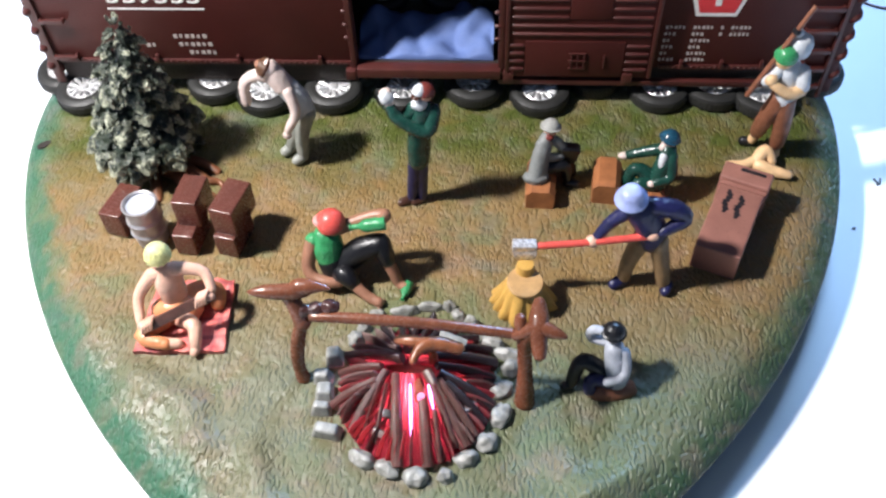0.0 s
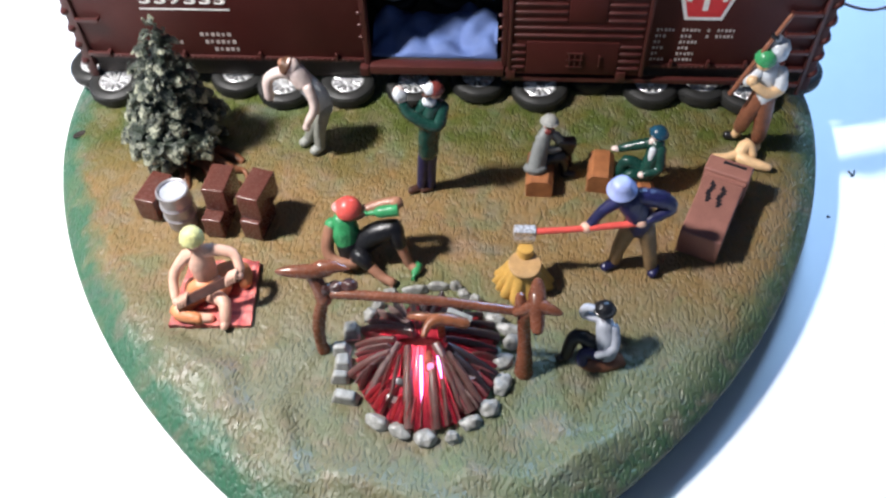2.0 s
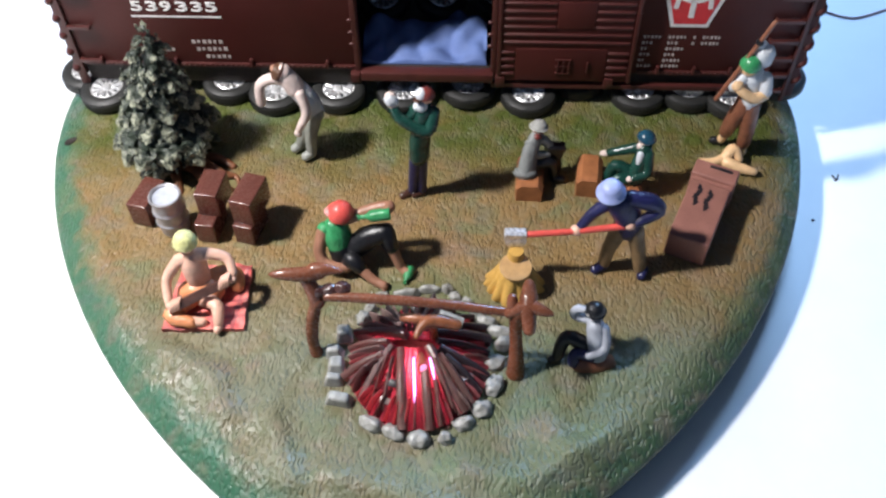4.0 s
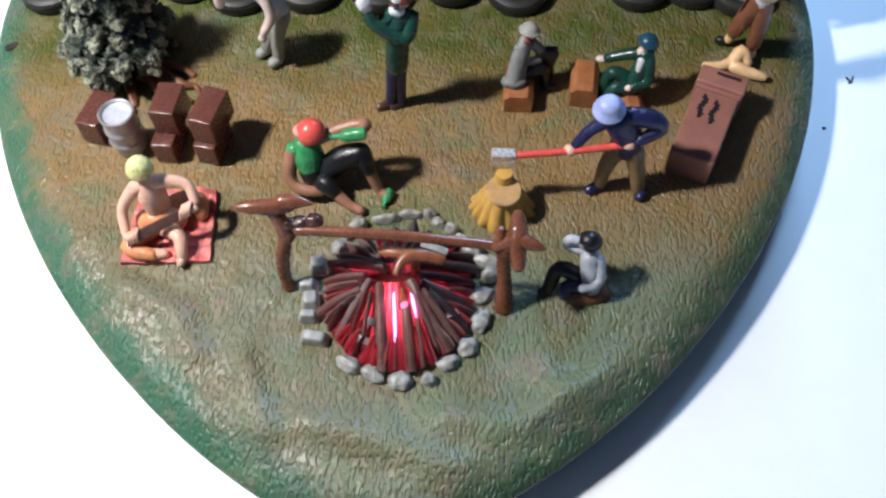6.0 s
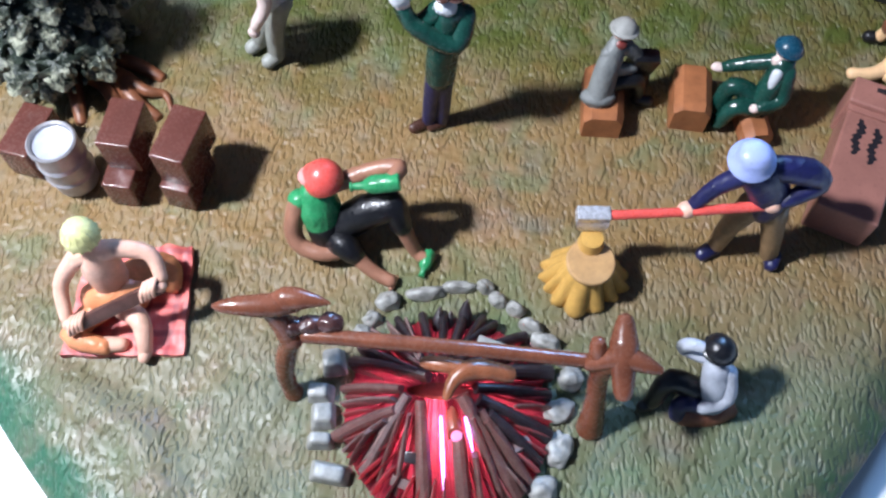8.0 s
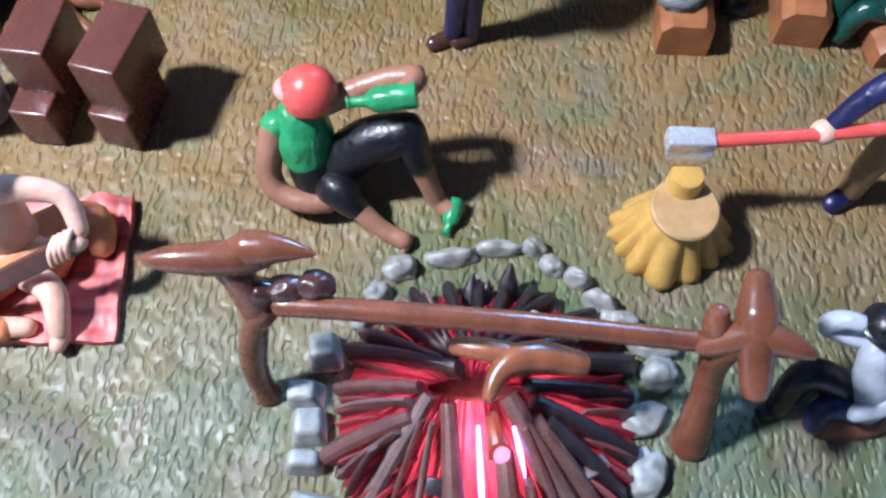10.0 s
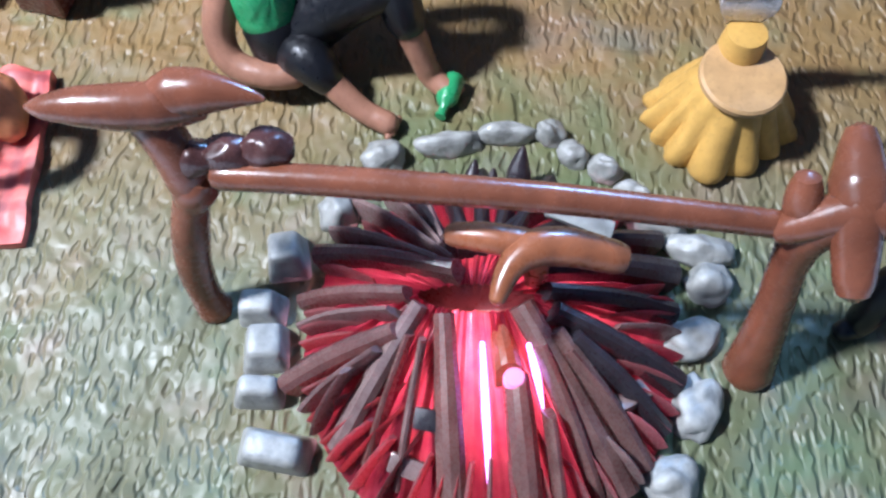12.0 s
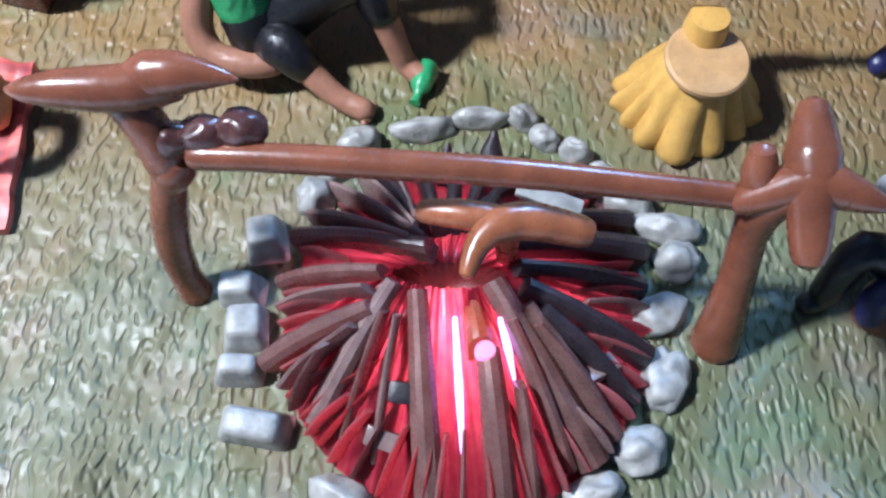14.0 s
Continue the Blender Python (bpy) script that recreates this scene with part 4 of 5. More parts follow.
def build_fire():
    fire = thing("campfire", "red glowing plastic campfire of fanned dark logs", "campfire", (0, 0, -0.3))
    g, rows, seg = Geo(), [], 384
    for i in range(10):
        u = i / 9
        row = []
        for k in range(seg):
            a = 6.28319 * k / seg
            e = fire_edge(a)
            back = max(0.0, -math.cos(a))
            top = Vector((HUB[0] + 6.0 * math.sin(a) * (1 - 0.4 * back), HUB[1] - 1.9 * math.cos(a), 8.6 - 1.6 * back))
            p = e.lerp(top, u)
            ripple = 0.8 * math.cos(a * 22) + 0.5 * math.cos(a * 41 + 1.0) + 0.55 * math.cos(a * 67 + 0.6)
            p.z += 1.1 * math.sin(3.1416 * u) + 0.6 * ripple * (1 - u * 0.5)
            row.append(p)
        rows.append(row)
    pit = [rows[9]] + [[Vector((HUB[0] + (p.x - HUB[0]) * f, HUB[1] + (p.y - HUB[1]) * f, z)) for p in rows[9]] for f, z in ((0.8, 6.4), (0.5, 4.8), (0.06, 4.2))]
    g.rings(rows, EMBER, closed=False)
    part("ember_shell", g, fire, "red translucent glowing shell", sharp=60)
    g = Geo()
    g.rings(pit, PIT, closed=False)
    g.put(pit[-1], [tuple(range(seg))], PIT)
    part("hub", g, fire, "dark red hollow between the log ends", sharp=60)
    # logs: inner end, outer end, width, grey or charred
    back_logs = ((-2, -109.2, -13.4, -98.8, 1.1, 1), (-3.1, -107.5, -10.2, -97.4, 1, 1), (-3.2, -106.8, -6.8, -96.4, 1, 1),
                 (-3.4, -109.2, -15.6, -102.6, 1.3, 1), (5.8, -107, 20.6, -102.2, 2.2, 0), (4, -106.5, 17, -98.6, 2, 0),
                 (2, -106, 11, -96.4, 1.8, 0), (-2.4, -107.4, -8.6, -96.2, 1.6, 0), (-1, -106.8, -3.6, -95.2, 1.9, 0),
                 (0.6, -106.4, 0.8, -94.8, 1.9, 0), (2.2, -106.2, 4.8, -94.8, 2, 0), (3.4, -106.4, 8.6, -95.4, 2, 0))
    side_logs = ((-1.7, -109.8, -17.2, -105.2, 2.4, 0), (-6.4, -112.7, -18.2, -111, 1.9, 0), (-7.8, -114.6, -17.9, -114, 1, 1),
                 (-7.4, -116.6, -19.2, -120.3, 2.5, 0), (7.8, -114, 21.6, -118.9, 2.8, 0), (7, -112, 21.6, -110.9, 2.4, 0),
                 (5.7, -109.2, 22.2, -106.1, 3, 0))
    front_logs = ((-9, -118.5, -16.8, -122.8, 1, 1), (-5.3, -113.6, -13.4, -126.8, 2.5, 1), (-6.3, -116.8, -10.2, -128, 1.1, 0),
                  (-5, -117.3, -7, -130.5, 1, 1), (-3, -114.6, -1.2, -136.6, 3, 0), (4.2, -120.6, 6.3, -136.2, 3.0, 0), (2.4, -114.4, 3.6, -120.6, 2.6, 4),
                  (4.6, -113.4, 15.4, -130.6, 3.4, 0), (8.9, -118, 17.4, -126.4, 1.3, 0),
                  (-12, -120.5, -15.4, -124.8, 0.7, 1), (6.4, -117.6, 12.8, -131, 1.9, 0),
                  (7.4, -124.4, 9.2, -134.6, 1.4, 0), (9.6, -116.6, 19.6, -123.8, 2.4, 0), (8.0, -116.0, 17.6, -127.6, 2.3, 0))
    slim = []
    # thin lit ridges of the shell run round the outer edge
    for k in range(54):
        a = 6.28319 * (k + 0.35 * math.sin(k * 7.3)) / 54
        if math.cos(a) < -0.75:
            continue
        e = fire_edge(a)
        f = 0.60 + 0.12 * math.sin(k * 2.9)
        slim.append((FIRE[0] + f * (e.x - FIRE[0]), FIRE[1] + f * (e.y - FIRE[1]), FIRE[0] + 0.985 * (e.x - FIRE[0]), FIRE[1] + 0.985 * (e.y - FIRE[1]), 0.55 + 0.2 * math.sin(k * 3.7), 3 if k % 7 else 2))
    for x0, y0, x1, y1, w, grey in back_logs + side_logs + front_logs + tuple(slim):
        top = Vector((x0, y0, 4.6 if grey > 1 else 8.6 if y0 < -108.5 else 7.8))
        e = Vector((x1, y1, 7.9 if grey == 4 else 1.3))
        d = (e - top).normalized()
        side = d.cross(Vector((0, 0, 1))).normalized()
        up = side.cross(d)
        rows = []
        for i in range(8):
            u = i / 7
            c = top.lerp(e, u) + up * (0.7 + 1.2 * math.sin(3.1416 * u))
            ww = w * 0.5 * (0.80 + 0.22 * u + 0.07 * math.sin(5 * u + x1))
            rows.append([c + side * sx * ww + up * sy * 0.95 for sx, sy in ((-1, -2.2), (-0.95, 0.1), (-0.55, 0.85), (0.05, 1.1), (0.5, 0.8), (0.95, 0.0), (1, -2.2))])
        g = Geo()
        # logs towards the right and the back take the near-black paint
        near_black = x1 > 13 and y1 > -124 or y1 > -97
        g.rings(rows, HOT if grey == 4 else SPLINTER if grey == 3 else ASH if grey else NEARBLACK if near_black else CHAR)
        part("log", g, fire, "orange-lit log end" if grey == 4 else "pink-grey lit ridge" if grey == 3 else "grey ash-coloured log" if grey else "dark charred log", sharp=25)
    g = Geo()
    g.lathe([(0.1, 9.0), (1.1, 9.0), (1.1, 9.9), (0.9, 10.3), (0.1, 10.4)], SPOT, pose(4.0, -121.4, -0.2), 18)
    part("bulb_cap", g, fire, "round pink lit cap")
    for x, y, h, r in ((5.0, -94.2, 6.0, 1.6), (-0.4, -95.2, 4.4, 1.3), (1.8, -95.8, 3.6, 1.2)):
        g = Geo()
        g.tube([(x, y - 3.0, 1), (x, y - 0.6, h * 0.6), (x + 0.3, y + 1.2, h)], (r, r * 0.9, 0.25), NEARBLACK, 9)
        part("spike", g, fire, "pointed charred log")
    g = Geo()
    g.box((11.0, -103.4, 8.6), (7.5, 2.0, 1.2), STONE, (12, 14, -14), bevel=0.3)
    g2 = Geo()
    g2.box((15.6, -121.8, 5.4), (5.0, 2.3, 1.2), ASH, (-14, 14, 32), bevel=0.3)
    part("split_log", g, fire, "pale grey split log")
    part("split_log", g2, fire, "pale grey split log")
    g = Geo()
    g.box((-4.3, -124.9, 6.6), (2.6, 2.2, 1.2), NEARBLACK, (20, 0, -8), bevel=0.3)
    g.box((-6.2, -129.0, 4.0), (3.6, 2.0, 1.0), ASH, (25, 0, -18), bevel=0.25)
    part("split_log", g, fire)
    for x0, y0, x1, y1, w in ((0.9, -117.6, 2.0, -131.2, 0.3), (5.5, -117.6, 7.0, -123.4, 0.3)):
        g = Geo()
        z0, z1 = 8.6, 3.6
        if y1 > -125:
            z1 = 6.8
        g.tube([(x0, y0, z0), ((x0 + x1) / 2, (y0 + y1) / 2, (z0 + z1) / 2 + 0.6), (x1, y1, z1)], (w * 0.8, w * 1.35, w * 0.4), SLIT, 10)
        part("light_slot", g, fire, "bright violet-white light slot")
    g = Geo()
    g.tube([(1.9, -116.4, 17.4), (3.0, -113.6, 18.0), (5.0, -111.8, 18.2), (8.4, -111.2, 17.8), (13.0, -111.6, 16.6)], (0.8, 1.3, 1.9, 1.9, 1.6), TWIG, 14)
    g.tube([(-2.2, -110.0, 17.2), (1.0, -110.6, 18.0), (5.4, -111.4, 18.0)], (1.2, 1.5, 1.6), TWIG, 14)
    g.tube([(6.0, -110.8, 18.0), (6.4, -109.8, 6.0)], (1.1, 1.2), TWIG, 12)
    part("twig", g, fire, "glossy brown forked twig")
    led = new("fire_lamp", bpy.data.lights.new("fire_lamp", "POINT"))
    led.data.energy, led.data.color, led.data.shadow_soft_size = 0.0165, (1.0, 0.38, 0.44), 0.003
    led.location = (1.6 * MM, -116.6 * MM, 1.2 * MM)


def build_stones():
    rng = random.Random(9)
    # place, half sizes, turn: first round the back, then round the front
    far_run = ((-10.8, -91.6, 2.6, 1.8, 10), (-3.3, -89.6, 4, 1.4, 8), (3.7, -88, 4, 1.1, 2), (8.9, -87.8, 1.9, 1.3, -20), (11.7, -90.4, 1.9, 1.5, -35), (15.4, -92.5, 2, 1.4, -35), (18.6, -96.2, 2.6, 1.4, -30), (21.2, -99.2, 3.2, 1.5, -12), (25.6, -102.8, 4, 1.7, -8), (26.2, -107, 2.5, 2.2, 0), (23.8, -113.4, 3.2, 2.1, 25), (23.7, -121.3, 2.6, 3.3, -15))
    near_run = ((20.3, -128.8, 2.8, 2.5, 20), (15.6, -133.4, 3, 2, 15), (10.6, -138.2, 1.9, 1.8, -30), (3.4, -138.6, 2.9, 2.6, 0), (-3.7, -137, 3, 1.9, -25), (-10.2, -134.4, 3.6, 2, -30), (-19.9, -127.2, 3.6, 2.1, -8), (-22.2, -121, 2.5, 1.6, 0), (-22.1, -116, 2.3, 2.7, 5), (-23.2, -111.6, 2.4, 2, 0), (-21.1, -105, 2.2, 2.7, 10), (-15.8, -99.6, 2.2, 2.3, 30), (-13.9, -95.8, 2, 1.7, 20))
    for i, (x, y, rx, ry, a) in enumerate(far_run + near_run):
        g = Geo()
        if x < -17:
            g.box((0, 0, 0.8), (rx * 2.4, ry * 2.2, 4.4 + 0.8 * rng.random()), STONE, (rng.uniform(-8, 8), rng.uniform(-8, 8), 0), bevel=0.8, top=0.62, segs=3)
        else:
            g.ball((0, 0, 0.4), (rx * 1.06, ry * 1.1, 2.3 + 0.6 * rng.random()), STONE, seg=20, n=11, lump=0.30, seed=i * 3.1, lo=-0.45)
        thing("stone", "smooth grey painted stone in the fire ring", "stone", (x, y, -0.2), a, "stones round the fire", geo=g, sharp=70)


# ---- the spit over the fire ----
def build_spit():
    s = thing("cooking_spit", "glossy brown branch spit across two forked posts", "spit", (0, 0, -0.3))
    g = Geo()
    g.tube([(-28.4, -111.4, 0.2), (-28.9, -110.9, 3), (-29.0, -109.9, 8), (-28.2, -108.7, 13.5), (-27.0, -107.7, 18.6), (-26.8, -107.0, 21.0), (-28.0, -105.4, 25.0), (-30.0, -104.2, 28.2)], (2.0, 1.7, 1.85, 1.95, 1.75, 2.1, 2.1, 1.8), BARK, 18)
    post = part("post", g, s)
    g = Geo()
    g.tube([(-26.6, -107.6, 19.3), (-26.2, -107.2, 20.3)], (2.1, 2.3), BARK, 18, ends=True)
    part("collar", g, post, "raised ring on the post")
    g = Geo()
    g.tube([(-38.8, -105.1, 29.0), (-37.4, -105.1, 29.0), (-34.6, -104.9, 29.0), (-31.0, -104.7, 28.8), (-27.6, -104.3, 28.6), (-24.6, -104.1, 28.4)], (0.35, 1.1, 1.75, 2.1, 2.2, 1.4), BARK, 22)
    part("spike", g, post, "thick spindle-shaped branch end")
    g = Geo()
    g.tube([(-28.6, -104.1, 28.8), (-26.4, -103.6, 29.4), (-24.0, -103.6, 29.8), (-21.0, -103.9, 30.0), (-18.6, -104.3, 30.0)], (1.5, 2.3, 2.05, 1.2, 0.25), BARK, 20, 0.9)
    part("spike", g, post, "short pointed branch end")
    for c, size, seed in (((-25.6, -106.4, 23.6), (2.3, 1.8, 1.8), 1.0), ((-22.4, -106.2, 24.2), (2.8, 1.9, 1.8), 4.0), ((-19.0, -106.0, 24.6), (2.5, 2.0, 2.1), 7.0)):
        g = Geo()
        g.ball(c, size, KNOT, (0, -10, 0), seg=18, n=12, lump=0.22, seed=seed)
        part("burl", g, post, "dark knotted lump on the branch")
    g = Geo()
    g.tube([(-23.2, -107.8, 23.0), (-16, -108.2, 23.6), (-6, -108.9, 24.0), (6, -109.5, 23.9), (17, -109.9, 22.8), (27.8, -110.2, 21.4)], (1.35, 1.4, 1.45, 1.4, 1.35, 1.3), BARK, 18)
    part("bar", g, s)
    g = Geo()
    g.tube([(29.8, -116.4, 0.2), (29.8, -115.2, 4), (29.6, -113.4, 10), (29.2, -111.6, 16), (29.4, -110.6, 20.5), (31.0, -110.4, 23.6)], (2.8, 2.4, 1.9, 1.8, 2.2, 2.2), BARK, 18)
    post = part("post", g, s)
    c = (32.2, -110.2, 25.0)
    for tip, radii, label in (((32.4, -104.6, 27.2), (2.4, 2.6, 2.1, 1.6), "rounded upper knob of the fork"), ((38.4, -112.4, 24.4), (2.3, 2.0, 1.5, 0.8), "tapered side arm of the fork"), ((32.6, -115.6, 21.0), (2.3, 2.2, 2.0, 1.75), "blunt lower arm of the fork"), ((26.9, -110.8, 21.8), (2.4, 2.0, 1.7, 1.4), "short arm of the fork at the bar")):
        g = Geo()
        g.tube([c] + [tuple(a + (b - a) * u for a, b in zip(c, tip)) for u in (0.35, 0.7, 1.0)], radii, BARK, 18)
        part("arm", g, post, label)
    g = Geo()
    g.tube([(28.6, -110.2, 21.6), (28.0, -109.2, 24.0), (27.8, -108.4, 25.8)], (1.6, 1.7, 1.4), BARK, 16)
    part("arm", g, post, "small knob of the fork")


# ---- blanket, board, bottles, bundle ----
def build_blanket():
    verts, faces, n = [], [], 40
    for j in range(n + 1):
        for i in range(n + 1):
            u, v = i / n, j / n
            x = -75.8 + 24.6 * u + 0.9 * v * (1 - u) - 1.8 * v * u
            y = -106.0 + 1.2 * u + 24.0 * v
            x += 0.18 * math.sin(v * 17) * (1 if i in (0, n) else 0)
            y += 0.2 * math.sin(u * 19) * (1 if j in (0, n) else 0)
            edge = min(u, 1 - u, v, 1 - v)
            z = 0.5 + 0.5 * noise.noise(Vector((x / 4.5, y / 4.5, 1))) + 0.5 * abs(noise.noise(Vector((x / 2.6 + y / 5, y / 2.8, 8)))) + (0.35 if edge < 0.06 else 0) + (1.5 * max(0, 1 - ((u - 0.8) ** 2 + (v - 0.93) ** 2) / 0.016))
            verts.append((x, y, z + 0.35))
    for j in range(n):
        for i in range(n):
            a = j * (n + 1) + i
            faces.append((a, a + 1, a + n + 2, a + n + 1))
    m = n + 1
    loop = list(range(m)) + [j * m + n for j in range(1, m)] + [n * m + i for i in range(n - 1, -1, -1)] + [j * m for j in range(n - 1, 0, -1)]
    base = len(verts)
    verts += [(verts[i][0], verts[i][1], -0.6) for i in loop]
    k = len(loop)
    faces += [(loop[q], base + q, base + (q + 1) % k, loop[(q + 1) % k]) for q in range(k)]
    g = Geo()
    g.put(verts, faces, PLAID)
    thing("blanket", "red plaid blanket spread on the ground, edges turned", "blanket", geo=g, sharp=60)


def bottle_mesh(length, r):
    g = Geo()
    g.lathe([(0.1, 0), (r * 0.9, 0), (r, 0.2), (r, length * 0.55), (r * 0.85, length * 0.63), (r * 0.42, length * 0.75), (r * 0.38, length * 0.95), (r * 0.5, length * 0.96), (r * 0.5, length), (0.1, length)], GREEN, seg=20)
    return g


def aim(a, b):
    d = Vector(b) - Vector(a)
    return Matrix.Translation(Vector(a) * MM) @ d.to_track_quat("Z", "Y").to_matrix().to_4x4()


def build_small():
    for a, b, r, label in (((-8.6, -74.4, 20.2), (-18.4, -75.4, 19.2), 1.9, "green glass bottle raised by the seated figurine"), ((-2.8, -80.2, 1.2), (-4.4, -86.0, 1.0), 1.4, "green glass bottle lying beside a bare foot")):
        ln = (Vector(b) - Vector(a)).length
        ob = thing("bottle", label, "bottle", group="green bottles", geo=bottle_mesh(ln, r))
        ob.matrix_world = aim(a, b)
    g = Geo()
    d = Vector((-54.0, -94.8, 12.6)) - Vector((-73.2, -102.2, 6.2))
    g.box((0, 0, d.length / 2), (3.0, 1.2, d.length), BOARD, bevel=0.35)
    ob = thing("wooden_board", "dark wooden board held across the lap", "board", geo=g)
    ob.matrix_world = aim((-73.2, -102.2, 6.2), (-54.0, -94.8, 12.6)) @ pose(0, 0, 0, 0, 0, 60)
    b = thing("bindle", "white cloth bundle tied on a brown stick", "bundle")
    g = Geo()
    g.tube([(94.6, -25.6, 25.4), (100.5, -24.6, 40), (106.4, -23.4, 54.5)], (0.85, 0.8, 0.7), BROWN, 10)
    part("stick", g, b)
    g = Geo()
    g.ball((106.0, -22.6, 41.0), (3.8, 3.4, 4.6), WHITE, lump=0.25, seed=2.2)
    g.ball((104.4, -23.0, 45.6), (1.6, 1.4, 1.4), WHITE, lump=0.3, seed=5.0)
    part("sack", g, b)
    g = Geo()
    g.lathe([(0.9, -0.8), (1.3, -0.4), (1.3, 0.4), (0.9, 0.8)], BLACK, placed_mm((103.4, -24.0, 47.0), (0, 22, 0)), 14)
    part("tie", g, b, "black tie")
    g = Geo()
    g.box((42.6, -37.0, 11.4), (6.0, 3.6, 6.2), BLACK, (8, 12, 10), bevel=0.5)
    thing("squeeze_box", "small black box held by the grey figurine", "box", geo=g)


def placed_mm(c, rot):
    return pose(*c, *rot)


# ---- the painted figurines, one plain mesh each ----
def figure(label, build):
    g = Geo()
    build(g)
    thing("figurine", label, "figurine", group="painted figurines", geo=g, sharp=55)


def head(g, c, r, skin, hat=None, brim=0.0, cap=1.02, tilt=(0, 0, 0), lo=0.05):
    g.ball(c, (r * 0.92, r * 0.92, r * 1.08), skin, seg=18, n=12)
    if hat:
        g.ball((c[0], c[1], c[2] + r * 0.12), (r * 1.14, r * 1.14, r * 1.12 * cap), hat, tilt, 20, 9, lo=lo)
        if brim:
            g.lathe([(r * 0.9, 0.0), (r * (1.1 + brim), -0.25), (r * (1.14 + brim), 0.1), (r * 1.05, 0.6)], hat, pose(c[0], c[1], c[2] + r * 0.2, *tilt), 22)


def fig_green(g):
    for x, y in ((-6.2, -48.6), (-2.2, -48.0)):
        g.tube([(x + 1.0, y + 0.8, 1.0), (x - 1.6, y - 0.6, 0.9)], (1.5, 1.3), BOOT, 12, 0.8)
    g.tube([(-4.4, -47.4, 1.6), (-3.6, -46.8, 10), (-2.6, -46.2, 19)], (1.6, 1.9, 2.3), NAVY, 14)
    g.tube([(-1.4, -47.0, 1.6), (-1.2, -46.4, 10), (-0.9, -46.0, 19)], (1.6, 1.9, 2.3), NAVY, 14)
    g.tube([(-1.7, -46.2, 16.5), (-1.4, -45.8, 22), (-0.6, -45.2, 29), (0.6, -44.6, 35)], (3.5, 3.7, 3.6, 3.0), DKGREEN, 18, 0.85)
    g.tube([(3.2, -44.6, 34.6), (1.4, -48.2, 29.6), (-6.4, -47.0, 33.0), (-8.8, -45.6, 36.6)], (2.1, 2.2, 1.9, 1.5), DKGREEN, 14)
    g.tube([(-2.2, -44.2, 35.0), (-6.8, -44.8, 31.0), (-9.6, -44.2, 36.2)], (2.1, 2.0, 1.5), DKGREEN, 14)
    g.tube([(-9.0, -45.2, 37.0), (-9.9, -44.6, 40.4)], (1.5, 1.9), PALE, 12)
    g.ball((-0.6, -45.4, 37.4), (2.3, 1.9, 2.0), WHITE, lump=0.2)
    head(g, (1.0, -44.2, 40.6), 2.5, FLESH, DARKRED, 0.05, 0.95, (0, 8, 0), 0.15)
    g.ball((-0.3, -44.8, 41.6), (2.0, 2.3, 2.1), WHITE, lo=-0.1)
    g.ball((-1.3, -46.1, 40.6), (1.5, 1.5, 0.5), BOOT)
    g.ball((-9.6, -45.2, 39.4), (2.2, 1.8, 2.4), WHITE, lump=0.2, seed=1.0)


def fig_white(g):
    for x, y in ((-42.2, -31.4), (-46.6, -27.4)):
        g.tube([(x + 1.2, y + 1.2, 1.5), (x - 0.8, y - 0.8, 1.2)], (1.9, 1.7), SHOE, 12)
    g.tube([(-41.0, -30.2, 2), (-40.2, -29.6, 10), (-37.6, -29.0, 19)], (1.9, 2.2, 2.8), GREYBLUE, 14)
    g.tube([(-45.4, -26.6, 2), (-42.4, -27.2, 10), (-39.0, -28.0, 19)], (1.9, 2.2, 2.8), GREYBLUE, 14)
    g.tube([(-37.8, -28.6, 18), (-39.4, -28.6, 24), (-43.2, -28.6, 30)], (3.2, 3.6, 3.3), WHITE, 18, 0.85)
    g.tube([(-41.4, -31.0, 29.0), (-39.8, -32.8, 22.5), (-42.2, -33.8, 17.4), (-43.2, -33.8, 15.2)], (1.8, 1.6, 1.35, 1.1), PALE, 14)
    g.ball((-43.5, -34.0, 14.2), (1.4, 1.2, 1.6), PALE)
    g.tube([(-44.0, -27.0, 29.6), (-50.0, -27.4, 32.2), (-54.8, -28.0, 29.6), (-55.6, -28.6, 22.6)], (2.1, 1.95, 1.8, 1.6), PALE, 14)
    g.tube([(-43.0, -28.6, 29.4), (-44.6, -28.6, 32.4), (-45.8, -28.6, 34.6)], (3.4, 3.3, 2.9), PALE, 16)
    head(g, (-46.2, -28.6, 35.4), 3.1, PALE)
    g.lathe([(2.6, -0.5), (3.3, -0.4), (3.3, 0.4), (2.6, 0.5)], BOOT, pose(-47.3, -28.6, 35.9, 0, -58, 0), 22)
    g.ball((-47.6, -28.6, 36.1), (2.9, 3.0, 2.4), HAIR, (0, -58, 0), lump=0.2, lo=0.0)
    g.ball((-49.0, -28.6, 37.2), (1.3, 1.6, 1.2), TANSKIN)


